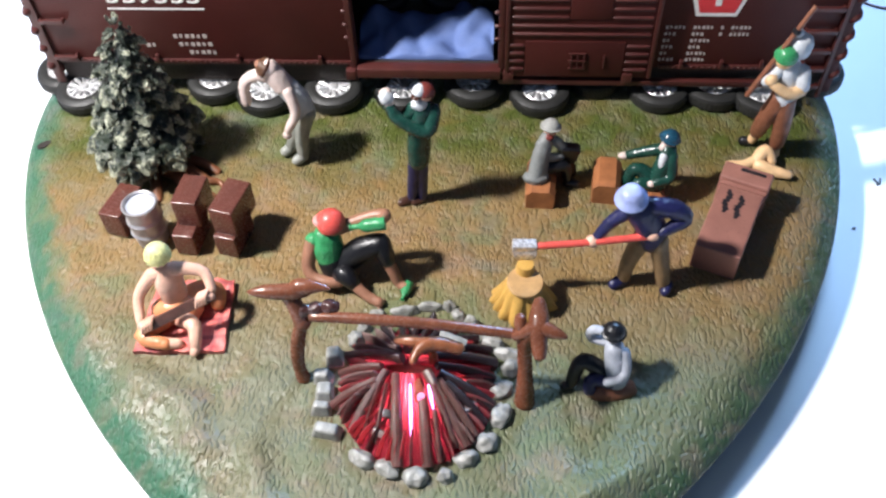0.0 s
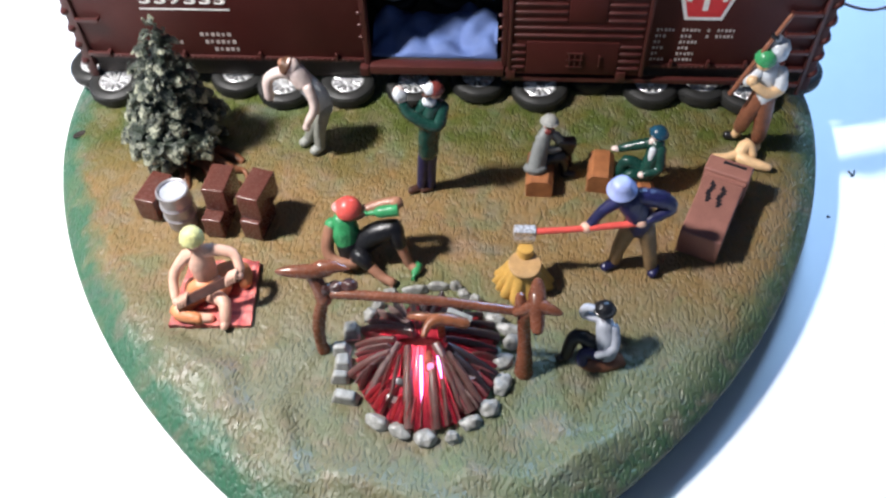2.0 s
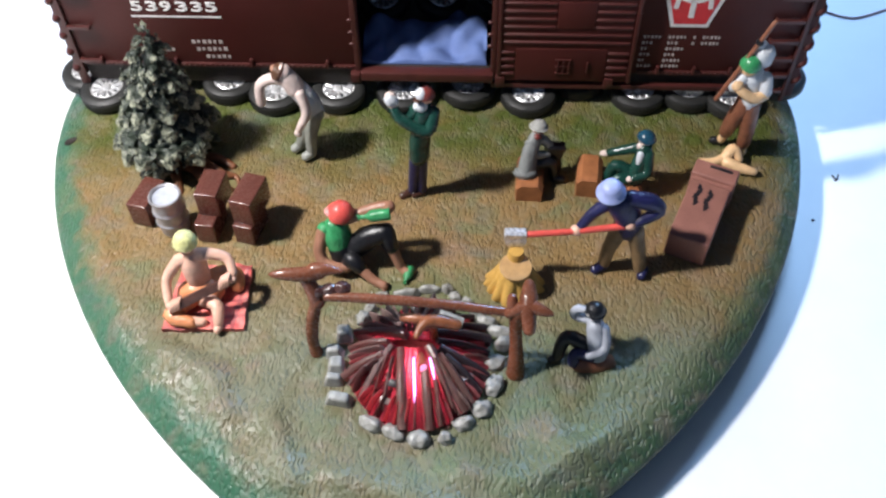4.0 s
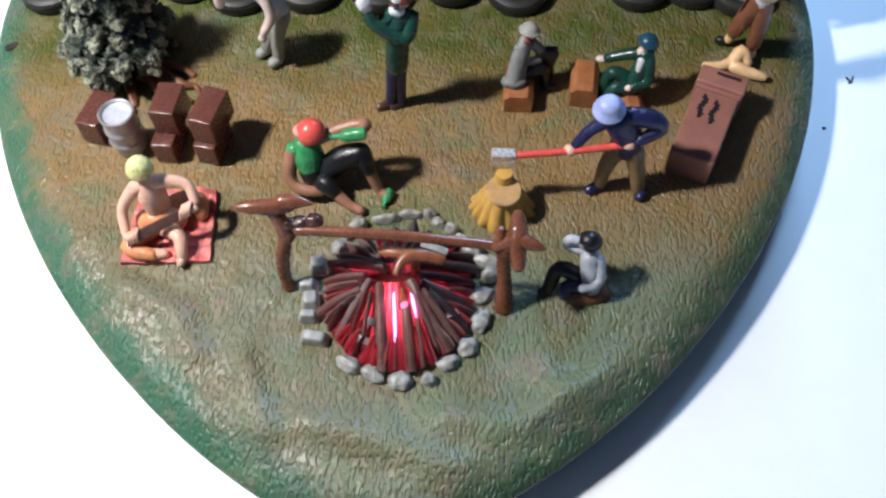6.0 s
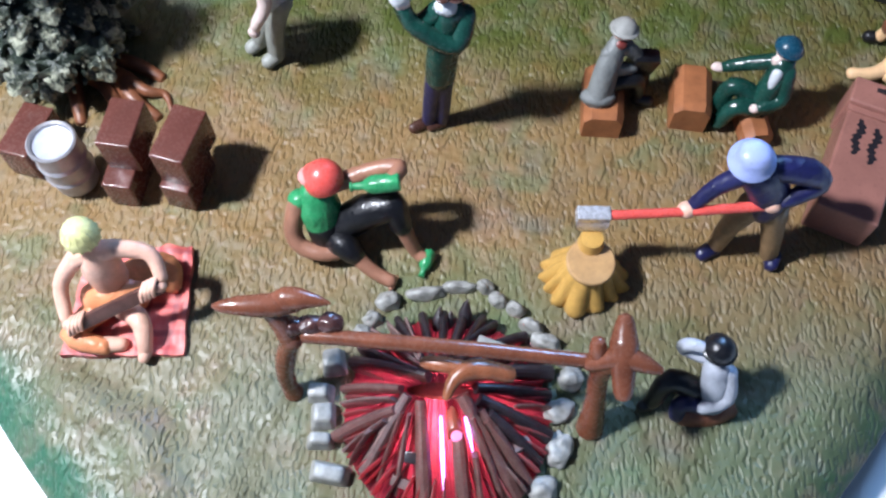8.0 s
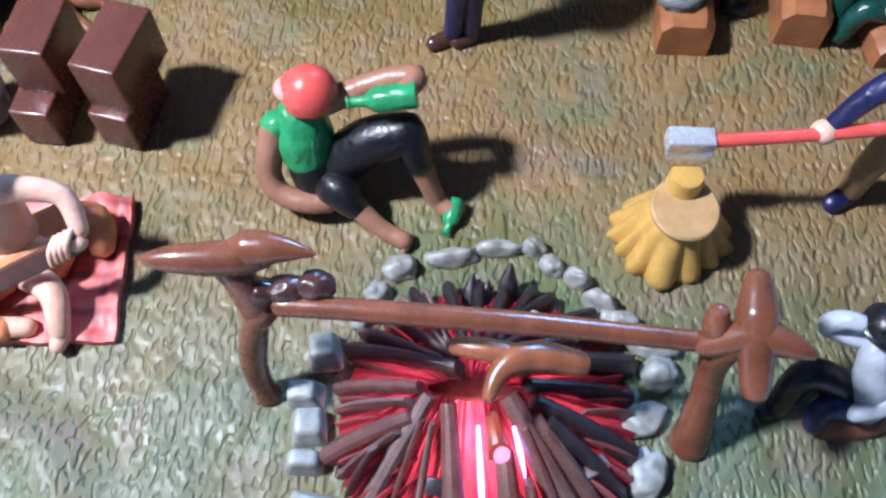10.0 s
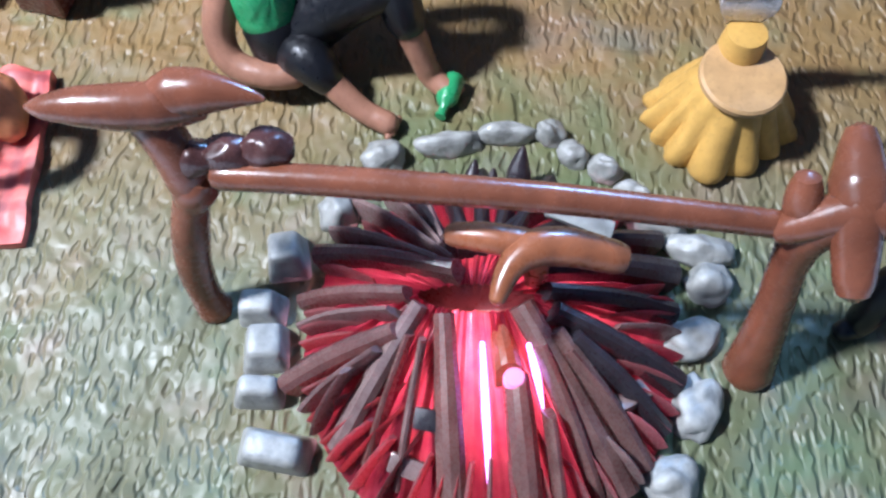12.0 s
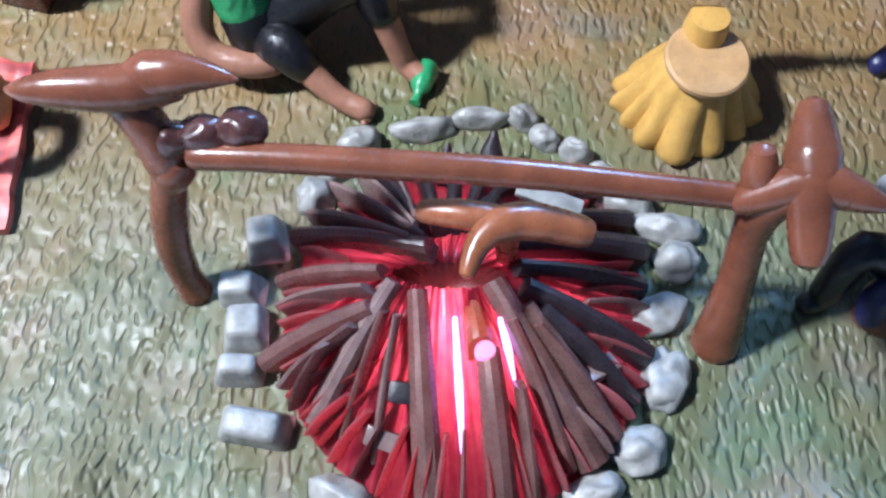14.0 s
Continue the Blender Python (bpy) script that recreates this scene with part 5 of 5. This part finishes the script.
def fig_grey(g):
    g.tube([(33.4, -43.8, 7.4), (33.8, -42.2, 10.4), (34.6, -40.0, 14.2), (36.0, -37.4, 18.0)], (3.5, 3.3, 3.1, 2.4), GREY, 18, 0.82)
    g.tube([(38.0, -37.4, 17.2), (40.2, -37.2, 14.8), (41.6, -37.4, 12.8)], (1.7, 1.6, 1.3), GREY, 14)
    g.tube([(34.0, -39.2, 17.0), (36.2, -40.4, 13.2), (40.4, -38.8, 11.6)], (1.6, 1.6, 1.2), GREY, 14)
    g.tube([(35.4, -41.0, 8.6), (41.4, -39.8, 8.8), (43.0, -39.2, 2.2)], (2.2, 2.0, 1.5), BLACK, 14)
    g.tube([(35.6, -38.6, 8.6), (42.4, -36.4, 8.4), (44.4, -36.0, 2.0)], (2.2, 2.0, 1.5), BLACK, 14)
    g.tube([(43.0, -39.6, 1.2), (46.0, -40.0, 1.1)], (1.5, 1.3), BLACK, 12)
    g.ball((33.0, -44.4, 8.2), (3.9, 2.6, 1.8), GREY, lump=0.2, seed=2.0)
    g.ball((36.4, -38.4, 19.0), (1.5, 1.2, 1.1), DARKRED)
    head(g, (36.9, -36.2, 20.9), 2.5, FLESH, HATGREY, 0.16, 0.95, (-8, 6, 0), 0.05)


def fig_seated_green(g):
    g.tube([(69.6, -43.6, 6.4), (70.6, -42.2, 11), (71.6, -40.6, 16.6)], (3.5, 3.5, 2.8), DKGREEN, 18, 0.85)
    g.tube([(69.6, -43.6, 13.0), (70.0, -42.8, 16.4)], (1.1, 1.2), WHITE, 12)
    g.tube([(70.6, -39.6, 16.4), (65.6, -38.4, 14.0), (60.6, -38.0, 12.0)], (1.9, 1.7, 1.3), DKGREEN, 14)
    g.ball((59.2, -38.0, 11.8), (1.7, 1.2, 0.9), PALE)
    g.tube([(72.4, -42.0, 15.8), (72.6, -45.0, 10.0), (68.2, -46.2, 8.6)], (1.9, 1.8, 1.3), DKGREEN, 14)
    g.ball((67.2, -46.4, 8.4), (1.2, 1.1, 1.0), PALE)
    g.tube([(69.0, -42.6, 6.6), (62.6, -41.4, 9.6), (60.8, -42.4, 2.4)], (2.5, 2.1, 1.7), DKGREEN, 14)
    g.tube([(68.6, -44.6, 6.2), (63.6, -45.0, 6.8), (61.0, -46.0, 1.8)], (2.4, 2.0, 1.6), DKGREEN, 14)
    g.tube([(60.8, -42.6, 1.2), (58.4, -43.0, 1.1)], (1.4, 1.2), BLACK, 12)
    head(g, (71.6, -39.2, 19.8), 2.6, PALE, TEAL, 0.12, 0.95, (0, 10, 0))
    g.ball((70.0, -40.4, 17.6), (1.4, 1.3, 1.5), PALE)


def fig_chopper(g):
    first = len(g.v)
    for x, y, a in ((55.8, -79.4, -1.6), (67.6, -81.4, 0.8)):
        g.tube([(x + 1.0, y + 1.0, 1.3), (x + a - 0.4, y - 1.0, 1.1)], (1.9, 1.6), NAVY, 12, 0.85)
    g.tube([(56.6, -78.4, 2), (57.6, -77.6, 9.5), (60.0, -76.8, 17)], (1.9, 2.3, 3.0), TAN, 14)
    g.tube([(67.6, -80.2, 2), (66.0, -78.8, 9.5), (64.0, -77.4, 17)], (1.9, 2.3, 3.0), TAN, 14)
    g.tube([(62.4, -76.8, 17), (61.4, -76.4, 22), (58.0, -76.0, 28)], (4.0, 4.3, 4.2), NAVY, 18, 0.9)
    g.tube([(55.6, -76.6, 28.4), (51.0, -77.2, 24.2), (47.4, -78.8, 19.4)], (2.2, 1.75, 1.35), NAVY, 14)
    g.ball((46.4, -79.4, 18.6), (2.0, 1.8, 1.7), FLESH)
    g.tube([(60.4, -75.8, 29.0), (67.0, -75.6, 27.6), (70.0, -76.2, 24.6), (64.0, -79.0, 22.4)], (2.6, 2.8, 2.2, 1.5), NAVY, 14)
    g.ball((61.8, -79.6, 21.6), (1.7, 1.5, 1.5), FLESH)
    head(g, (55.2, -76.0, 31.4), 3.1, FLESH)
    g.lathe([(0.1, 4.0), (1.6, 3.9), (2.6, 3.4), (3.1, 2.4), (3.4, 0.6), (4.3, 0.1), (4.4, -0.3), (3.3, -0.2), (3.0, 0.2)], LAVENDER, pose(55.2, -76.0, 32.0, 10, -6, 0), 30)
    g.v[first:] = [(x + 0.9, y + 1.6, z) for x, y, z in g.v[first:]]


def fig_banjo(g):
    g.tube([(-65.6, -92.4, 3.6), (-65.8, -92.0, 9), (-66.2, -91.2, 13.6), (-66.2, -90.6, 17.0)], (3.6, 3.7, 4.0, 3.0), FLESH, 20, 0.8)
    g.tube([(-70.2, -91.4, 16.4), (-66.2, -90.4, 17.6), (-62.2, -89.4, 17.4)], (1.9, 2.2, 1.9), FLESH, 14)
    g.tube([(-69.4, -94.4, 3.8), (-66.0, -93.6, 4.6), (-62.2, -93.0, 4.2)], (4.0, 4.5, 4.0), ORANGE, 16)
    g.tube([(-65.0, -91.6, 4.4), (-60.6, -88.6, 5.0), (-56.6, -87.2, 4.2), (-55.4, -90.4, 2.6)], (3.9, 3.6, 2.8, 2.0), ORANGE, 16)
    g.tube([(-70.0, -91.2, 16.6), (-74.4, -94.4, 11.0), (-73.4, -100.2, 7.4)], (1.9, 1.55, 1.25), FLESH, 14)
    g.ball((-72.6, -101.2, 7.0), (1.6, 1.4, 1.3), FLESH)
    g.tube([(-62.4, -89.6, 17.6), (-56.4, -89.6, 16.0), (-54.2, -93.4, 13.0)], (1.9, 1.55, 1.25), FLESH, 14)
    g.ball((-54.6, -94.8, 12.2), (1.5, 1.4, 1.3), FLESH)
    g.tube([(-64.2, -96.0, 3.4), (-59.4, -99.8, 5.4), (-58.6, -104.2, 2.4)], (2.5, 2.0, 1.5), FLESH, 14)
    g.tube([(-58.6, -104.4, 1.8), (-58.8, -106.0, 1.6)], (1.5, 1.2), FLESH, 12)
    g.tube([(-68.6, -96.2, 3.4), (-73.4, -102.2, 3.2), (-66.6, -104.2, 2.6)], (2.8, 2.4, 1.7), ORANGE, 14)
    g.tube([(-68.0, -103.8, 2.4), (-63.6, -103.4, 2.0)], (1.7, 1.5), FLESH, 12)
    head(g, (-67.2, -89.6, 22.4), 3.1, FLESH, YELLOW, 0.0, 1.12, (-8, 0, 0), -0.25)
    for k in range(14):
        a = 6.28319 * k / 14
        g.tube([(-67.2 + 0.6 * math.cos(a), -89.4 + 0.6 * math.sin(a), 26.1), (-67.2 + 2.4 * math.cos(a), -89.6 + 2.4 * math.sin(a), 25.2), (-67.2 + 3.5 * math.cos(a), -89.6 + 3.5 * math.sin(a), 22.2)], (0.3, 0.42, 0.30), YELLOW, 6)
    for u in (0.06, 0.10, 0.14, 0.18, 0.82, 0.86, 0.90, 0.94):
        p = Vector((-73.2, -102.2, 6.2)).lerp(Vector((-54.0, -94.8, 12.6)), u)
        g.tube([(p.x - 0.3, p.y - 1.6, p.z - 0.4), (p.x, p.y - 0.8, p.z + 1.7), (p.x + 0.2, p.y + 1.4, p.z + 1.8)], (0.42, 0.5, 0.45), FLESH, 8)


def fig_drinker(g):
    g.tube([(-23.4, -78.6, 3.4), (-24.4, -77.4, 8.0)], (4.2, 4.3), BLACK, 18, 0.85)
    g.tube([(-24.6, -77.2, 8.4), (-25.2, -76.0, 11.6), (-25.6, -74.6, 14.8)], (4.2, 4.5, 3.8), GREEN, 18, 0.85)
    g.ball((-29.0, -75.8, 14.0), (2.5, 2.4, 2.2), GREEN)
    g.tube([(-22.0, -72.8, 15.8), (-14.0, -70.8, 18.4), (-9.0, -71.0, 19.8), (-10.2, -74.0, 20.4)], (2.0, 1.7, 1.7, 1.5), TANSKIN, 14)
    g.tube([(-29.2, -76.0, 14.0), (-31.0, -79.0, 7.6), (-29.6, -81.4, 4.6), (-25.4, -82.8, 4.0), (-22.0, -82.6, 3.8)], (2.2, 2.0, 1.8, 1.7, 1.5), TANSKIN, 14)
    g.tube([(-22.6, -77.6, 5.0), (-16.0, -76.4, 11.0), (-10.2, -76.2, 13.6)], (3.8, 3.8, 3.1), BLACK, 16)
    g.tube([(-10.2, -76.4, 13.4), (-8.6, -78.2, 9.0)], (2.9, 2.4), BLACK, 14)
    g.tube([(-8.6, -78.2, 9.2), (-6.8, -79.8, 4.4), (-5.6, -80.6, 1.8), (-3.4, -82.2, 1.1)], (1.9, 1.6, 1.5, 1.4), TANSKIN, 12)
    g.tube([(-22.6, -78.8, 3.8), (-20.4, -81.6, 6.2), (-18.2, -83.2, 4.6)], (3.4, 3.0, 2.3), BLACK, 16)
    g.tube([(-18.6, -82.9, 4.8), (-15.6, -84.9, 2.8), (-13.4, -86.1, 1.7), (-10.6, -87.3, 1.1)], (1.8, 1.6, 1.45, 1.5), TANSKIN, 12)
    head(g, (-23.8, -73.6, 18.4), 3.6, BROWNSKIN, RED, 0.0, 1.05, (0, -10, 0), -0.1)
    # the left lobe of the cap is paler than its red
    g.ball((-26.4, -73.5, 19.6), (2.5, 2.3, 1.8), PINK)
    g.ball((-25.4, -73.3, 20.2), (2.6, 2.7, 2.0), RED)
    for x, y, ux, uy in ((-10.6, -87.3, 0.88, -0.47), (-3.2, -82.3, 0.80, -0.60)):
        for k in range(5):
            w = (k - 2) * 0.7
            g.ball((x - uy * w + ux * (0.9 - 0.12 * abs(k - 1)), y + ux * w + uy * (0.9 - 0.12 * abs(k - 1)), 0.75), (0.5, 0.5, 0.45), TANSKIN, seg=8, n=6)


def fig_front(g):
    g.tube([(53.2, -111.0, 3.6), (52.8, -109.4, 8), (51.8, -107.4, 12.4)], (3.3, 3.3, 2.7), SHADEDWHITE, 18, 0.9)
    g.tube([(51.2, -110.2, 4.2), (44.4, -108.8, 8.0), (41.8, -111.4, 2.0)], (2.5, 2.2, 1.7), BLACK, 14)
    g.tube([(51.4, -112.2, 3.8), (46.8, -112.4, 5.0), (46.2, -114.0, 2.2)], (2.0, 1.8, 1.5), NAVY, 14)
    g.tube([(41.8, -111.6, 1.3), (40.0, -112.2, 1.1)], (1.4, 1.2), BLACK, 12)
    g.tube([(50.4, -105.6, 12.6), (46.4, -103.6, 11.6), (46.6, -104.4, 15.6), (48.6, -105.2, 16.4)], (1.6, 1.5, 1.3, 1.1), SHADEDWHITE, 14)
    g.tube([(54.2, -108.2, 11.6), (54.6, -112.0, 7.4), (50.4, -113.4, 5.6)], (1.7, 1.6, 1.3), SHADEDWHITE, 14)
    head(g, (51.4, -105.6, 16.2), 2.6, PALE, BLACK, 0.12, 1.0, (0, 0, 0), -0.05)


def fig_hobo(g):
    first = len(g.v)
    g.tube([(101.0, -19.8, 1.2), (98.6, -19.4, 1.1)], (1.5, 1.4), BLACK, 12)
    g.tube([(108.0, -25.0, 1.2), (106.0, -25.8, 1.0)], (1.5, 1.3), SUNFLESH, 12)
    g.tube([(101.2, -20.0, 2.0), (102.2, -21.2, 7.0)], (1.5, 1.7), SUNFLESH, 12)
    g.tube([(107.6, -24.8, 2.0), (107.4, -24.6, 5.0)], (1.5, 1.7), SUNFLESH, 12)
    g.tube([(101.8, -20.8, 6.0), (102.0, -23.6, 13.5), (104.4, -24.0, 21.5)], (2.3, 2.7, 3.3), BROWN, 14)
    g.tube([(107.5, -24.6, 4.6), (106.8, -25.4, 12.5), (105.6, -24.2, 21.5)], (2.2, 2.7, 3.3), BROWN, 14)
    g.tube([(105.4, -24.0, 21.0), (105.4, -23.8, 26), (103.8, -23.6, 31.6)], (3.7, 4.0, 3.8), WHITE, 18, 0.85)
    g.tube([(107.6, -24.6, 31.0), (108.2, -26.6, 27.4)], (2.4, 2.2), WHITE, 14)
    g.tube([(108.2, -26.8, 26.6), (104.4, -28.8, 26.4), (99.4, -28.2, 29.2)], (1.9, 1.7, 1.35), SUNFLESH, 14)
    g.tube([(100.8, -24.6, 31.4), (98.2, -25.8, 28.6), (98.2, -26.8, 30.0)], (2.2, 1.8, 1.5), WHITE, 14)
    g.ball((98.6, -27.6, 30.2), (1.9, 1.7, 1.7), SUNFLESH, lump=0.15)
    head(g, (101.6, -24.6, 35.4), 3.0, SUNFLESH, GREEN, 0.02, 1.05, (12, 4, 0), 0.08)
    g.v[first:] = [(x + 0.9, y, z * 1.08) for x, y, z in g.v[first:]]


def fig_reclining(g):
    first = len(g.v)
    g.tube([(92.2, -29.6, 1.6), (97.0, -29.8, 2.0), (101.5, -28.2, 2.6)], (1.4, 1.6, 2.0), SUNFLESH, 14)
    g.tube([(101.2, -28.8, 2.4), (104.0, -26.2, 4.6), (106.4, -28.6, 2.4)], (2.2, 2.4, 1.6), SUNFLESH, 14)
    g.tube([(106.4, -32.4, 1.8), (111.2, -33.6, 1.4)], (1.9, 1.4), SUNFLESH, 14)
    g.tube([(101.5, -30.0, 2.2), (106.4, -32.4, 1.8)], (2.2, 1.9), SUNFLESH, 14)
    g.ball((92.4, -29.4, 1.6), (1.6, 1.4, 1.2), SUNFLESH)
    g.v[first:] = [(101.8 + (x - 101) * 0.92, y - 1.2, z * 0.95) for x, y, z in g.v[first:]]


def build_front_mat():
    g = Geo()
    g.ball((0, 0, 0.2), (7.0, 3.2, 3.2), BROWN, seg=22, n=9, lump=0.15, seed=3.0, lo=-0.1)
    thing("log_seat", "low brown rounded log under the seated figurine", "log", (52.0, -112.4, -0.2), 8, geo=g, sharp=60)


# ---- small marks on the table, and the cable ----
def build_marks():
    g = Geo()
    g.box((0, 0, 0.2), (1.6, 0.7, 0.4), BLACK_INK, (0, 0, 30), bevel=0.15)
    g.box((0.9, 1.6, 0.2), (0.6, 2.6, 0.4), BLACK_INK, (0, 0, -20), bevel=0.15)
    g.box((-0.5, 1.4, 0.2), (0.6, 2.4, 0.4), BLACK_INK, (0, 0, 25), bevel=0.15)
    thing("clip", "tiny dark wire clip lying on the white table", "clip", (147.9, -20.3, -17), geo=g)
    g = Geo()
    g.ball((0, 0, 0.1), (0.7, 0.5, 0.4), BLACK_INK, seg=8, n=5)
    thing("crumb", "tiny dark speck on the white table", "speck", (135.4, -40.0, -17), geo=g)
    g = Geo()
    g.tube([(x, y, -16.6) for x, y in ((147, 104), (157, 88), (167, 81.2), (174.4, 77.6), (181.5, 78.2), (200, 88), (240, 116), (320, 150))], 0.4, CABLE, 8)
    thing("cable", "thin dull pink cable lying on the table", "cable", geo=g)


build_table()
build_ground()
build_boxcar()
build_cloth()
build_tyres()
build_tree()
build_crates()
build_barrel()
build_chest()
build_seats()
build_stump()
build_fire()
build_stones()
build_spit()
build_blanket()
build_front_mat()
build_small()
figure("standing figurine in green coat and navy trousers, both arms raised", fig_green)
figure("pale figurine bending forward in white shirt and grey trousers", fig_white)
figure("grey-coated figurine in grey cap seated on a log", fig_grey)
figure("green-suited figurine in teal hat seated, one arm out", fig_seated_green)
figure("figurine in navy jacket and pale hat swinging an axe", fig_chopper)
figure("bare-chested figurine with yellow hair sitting on the blanket", fig_banjo)
figure("seated figurine in red cap and green shirt, drinking", fig_drinker)
figure("seated figurine in white shirt, black cap and trousers", fig_front)
figure("figurine in green hat, white shirt and brown trousers", fig_hobo)
figure("flesh-coloured reclining figurine behind the chest", fig_reclining)
build_marks()
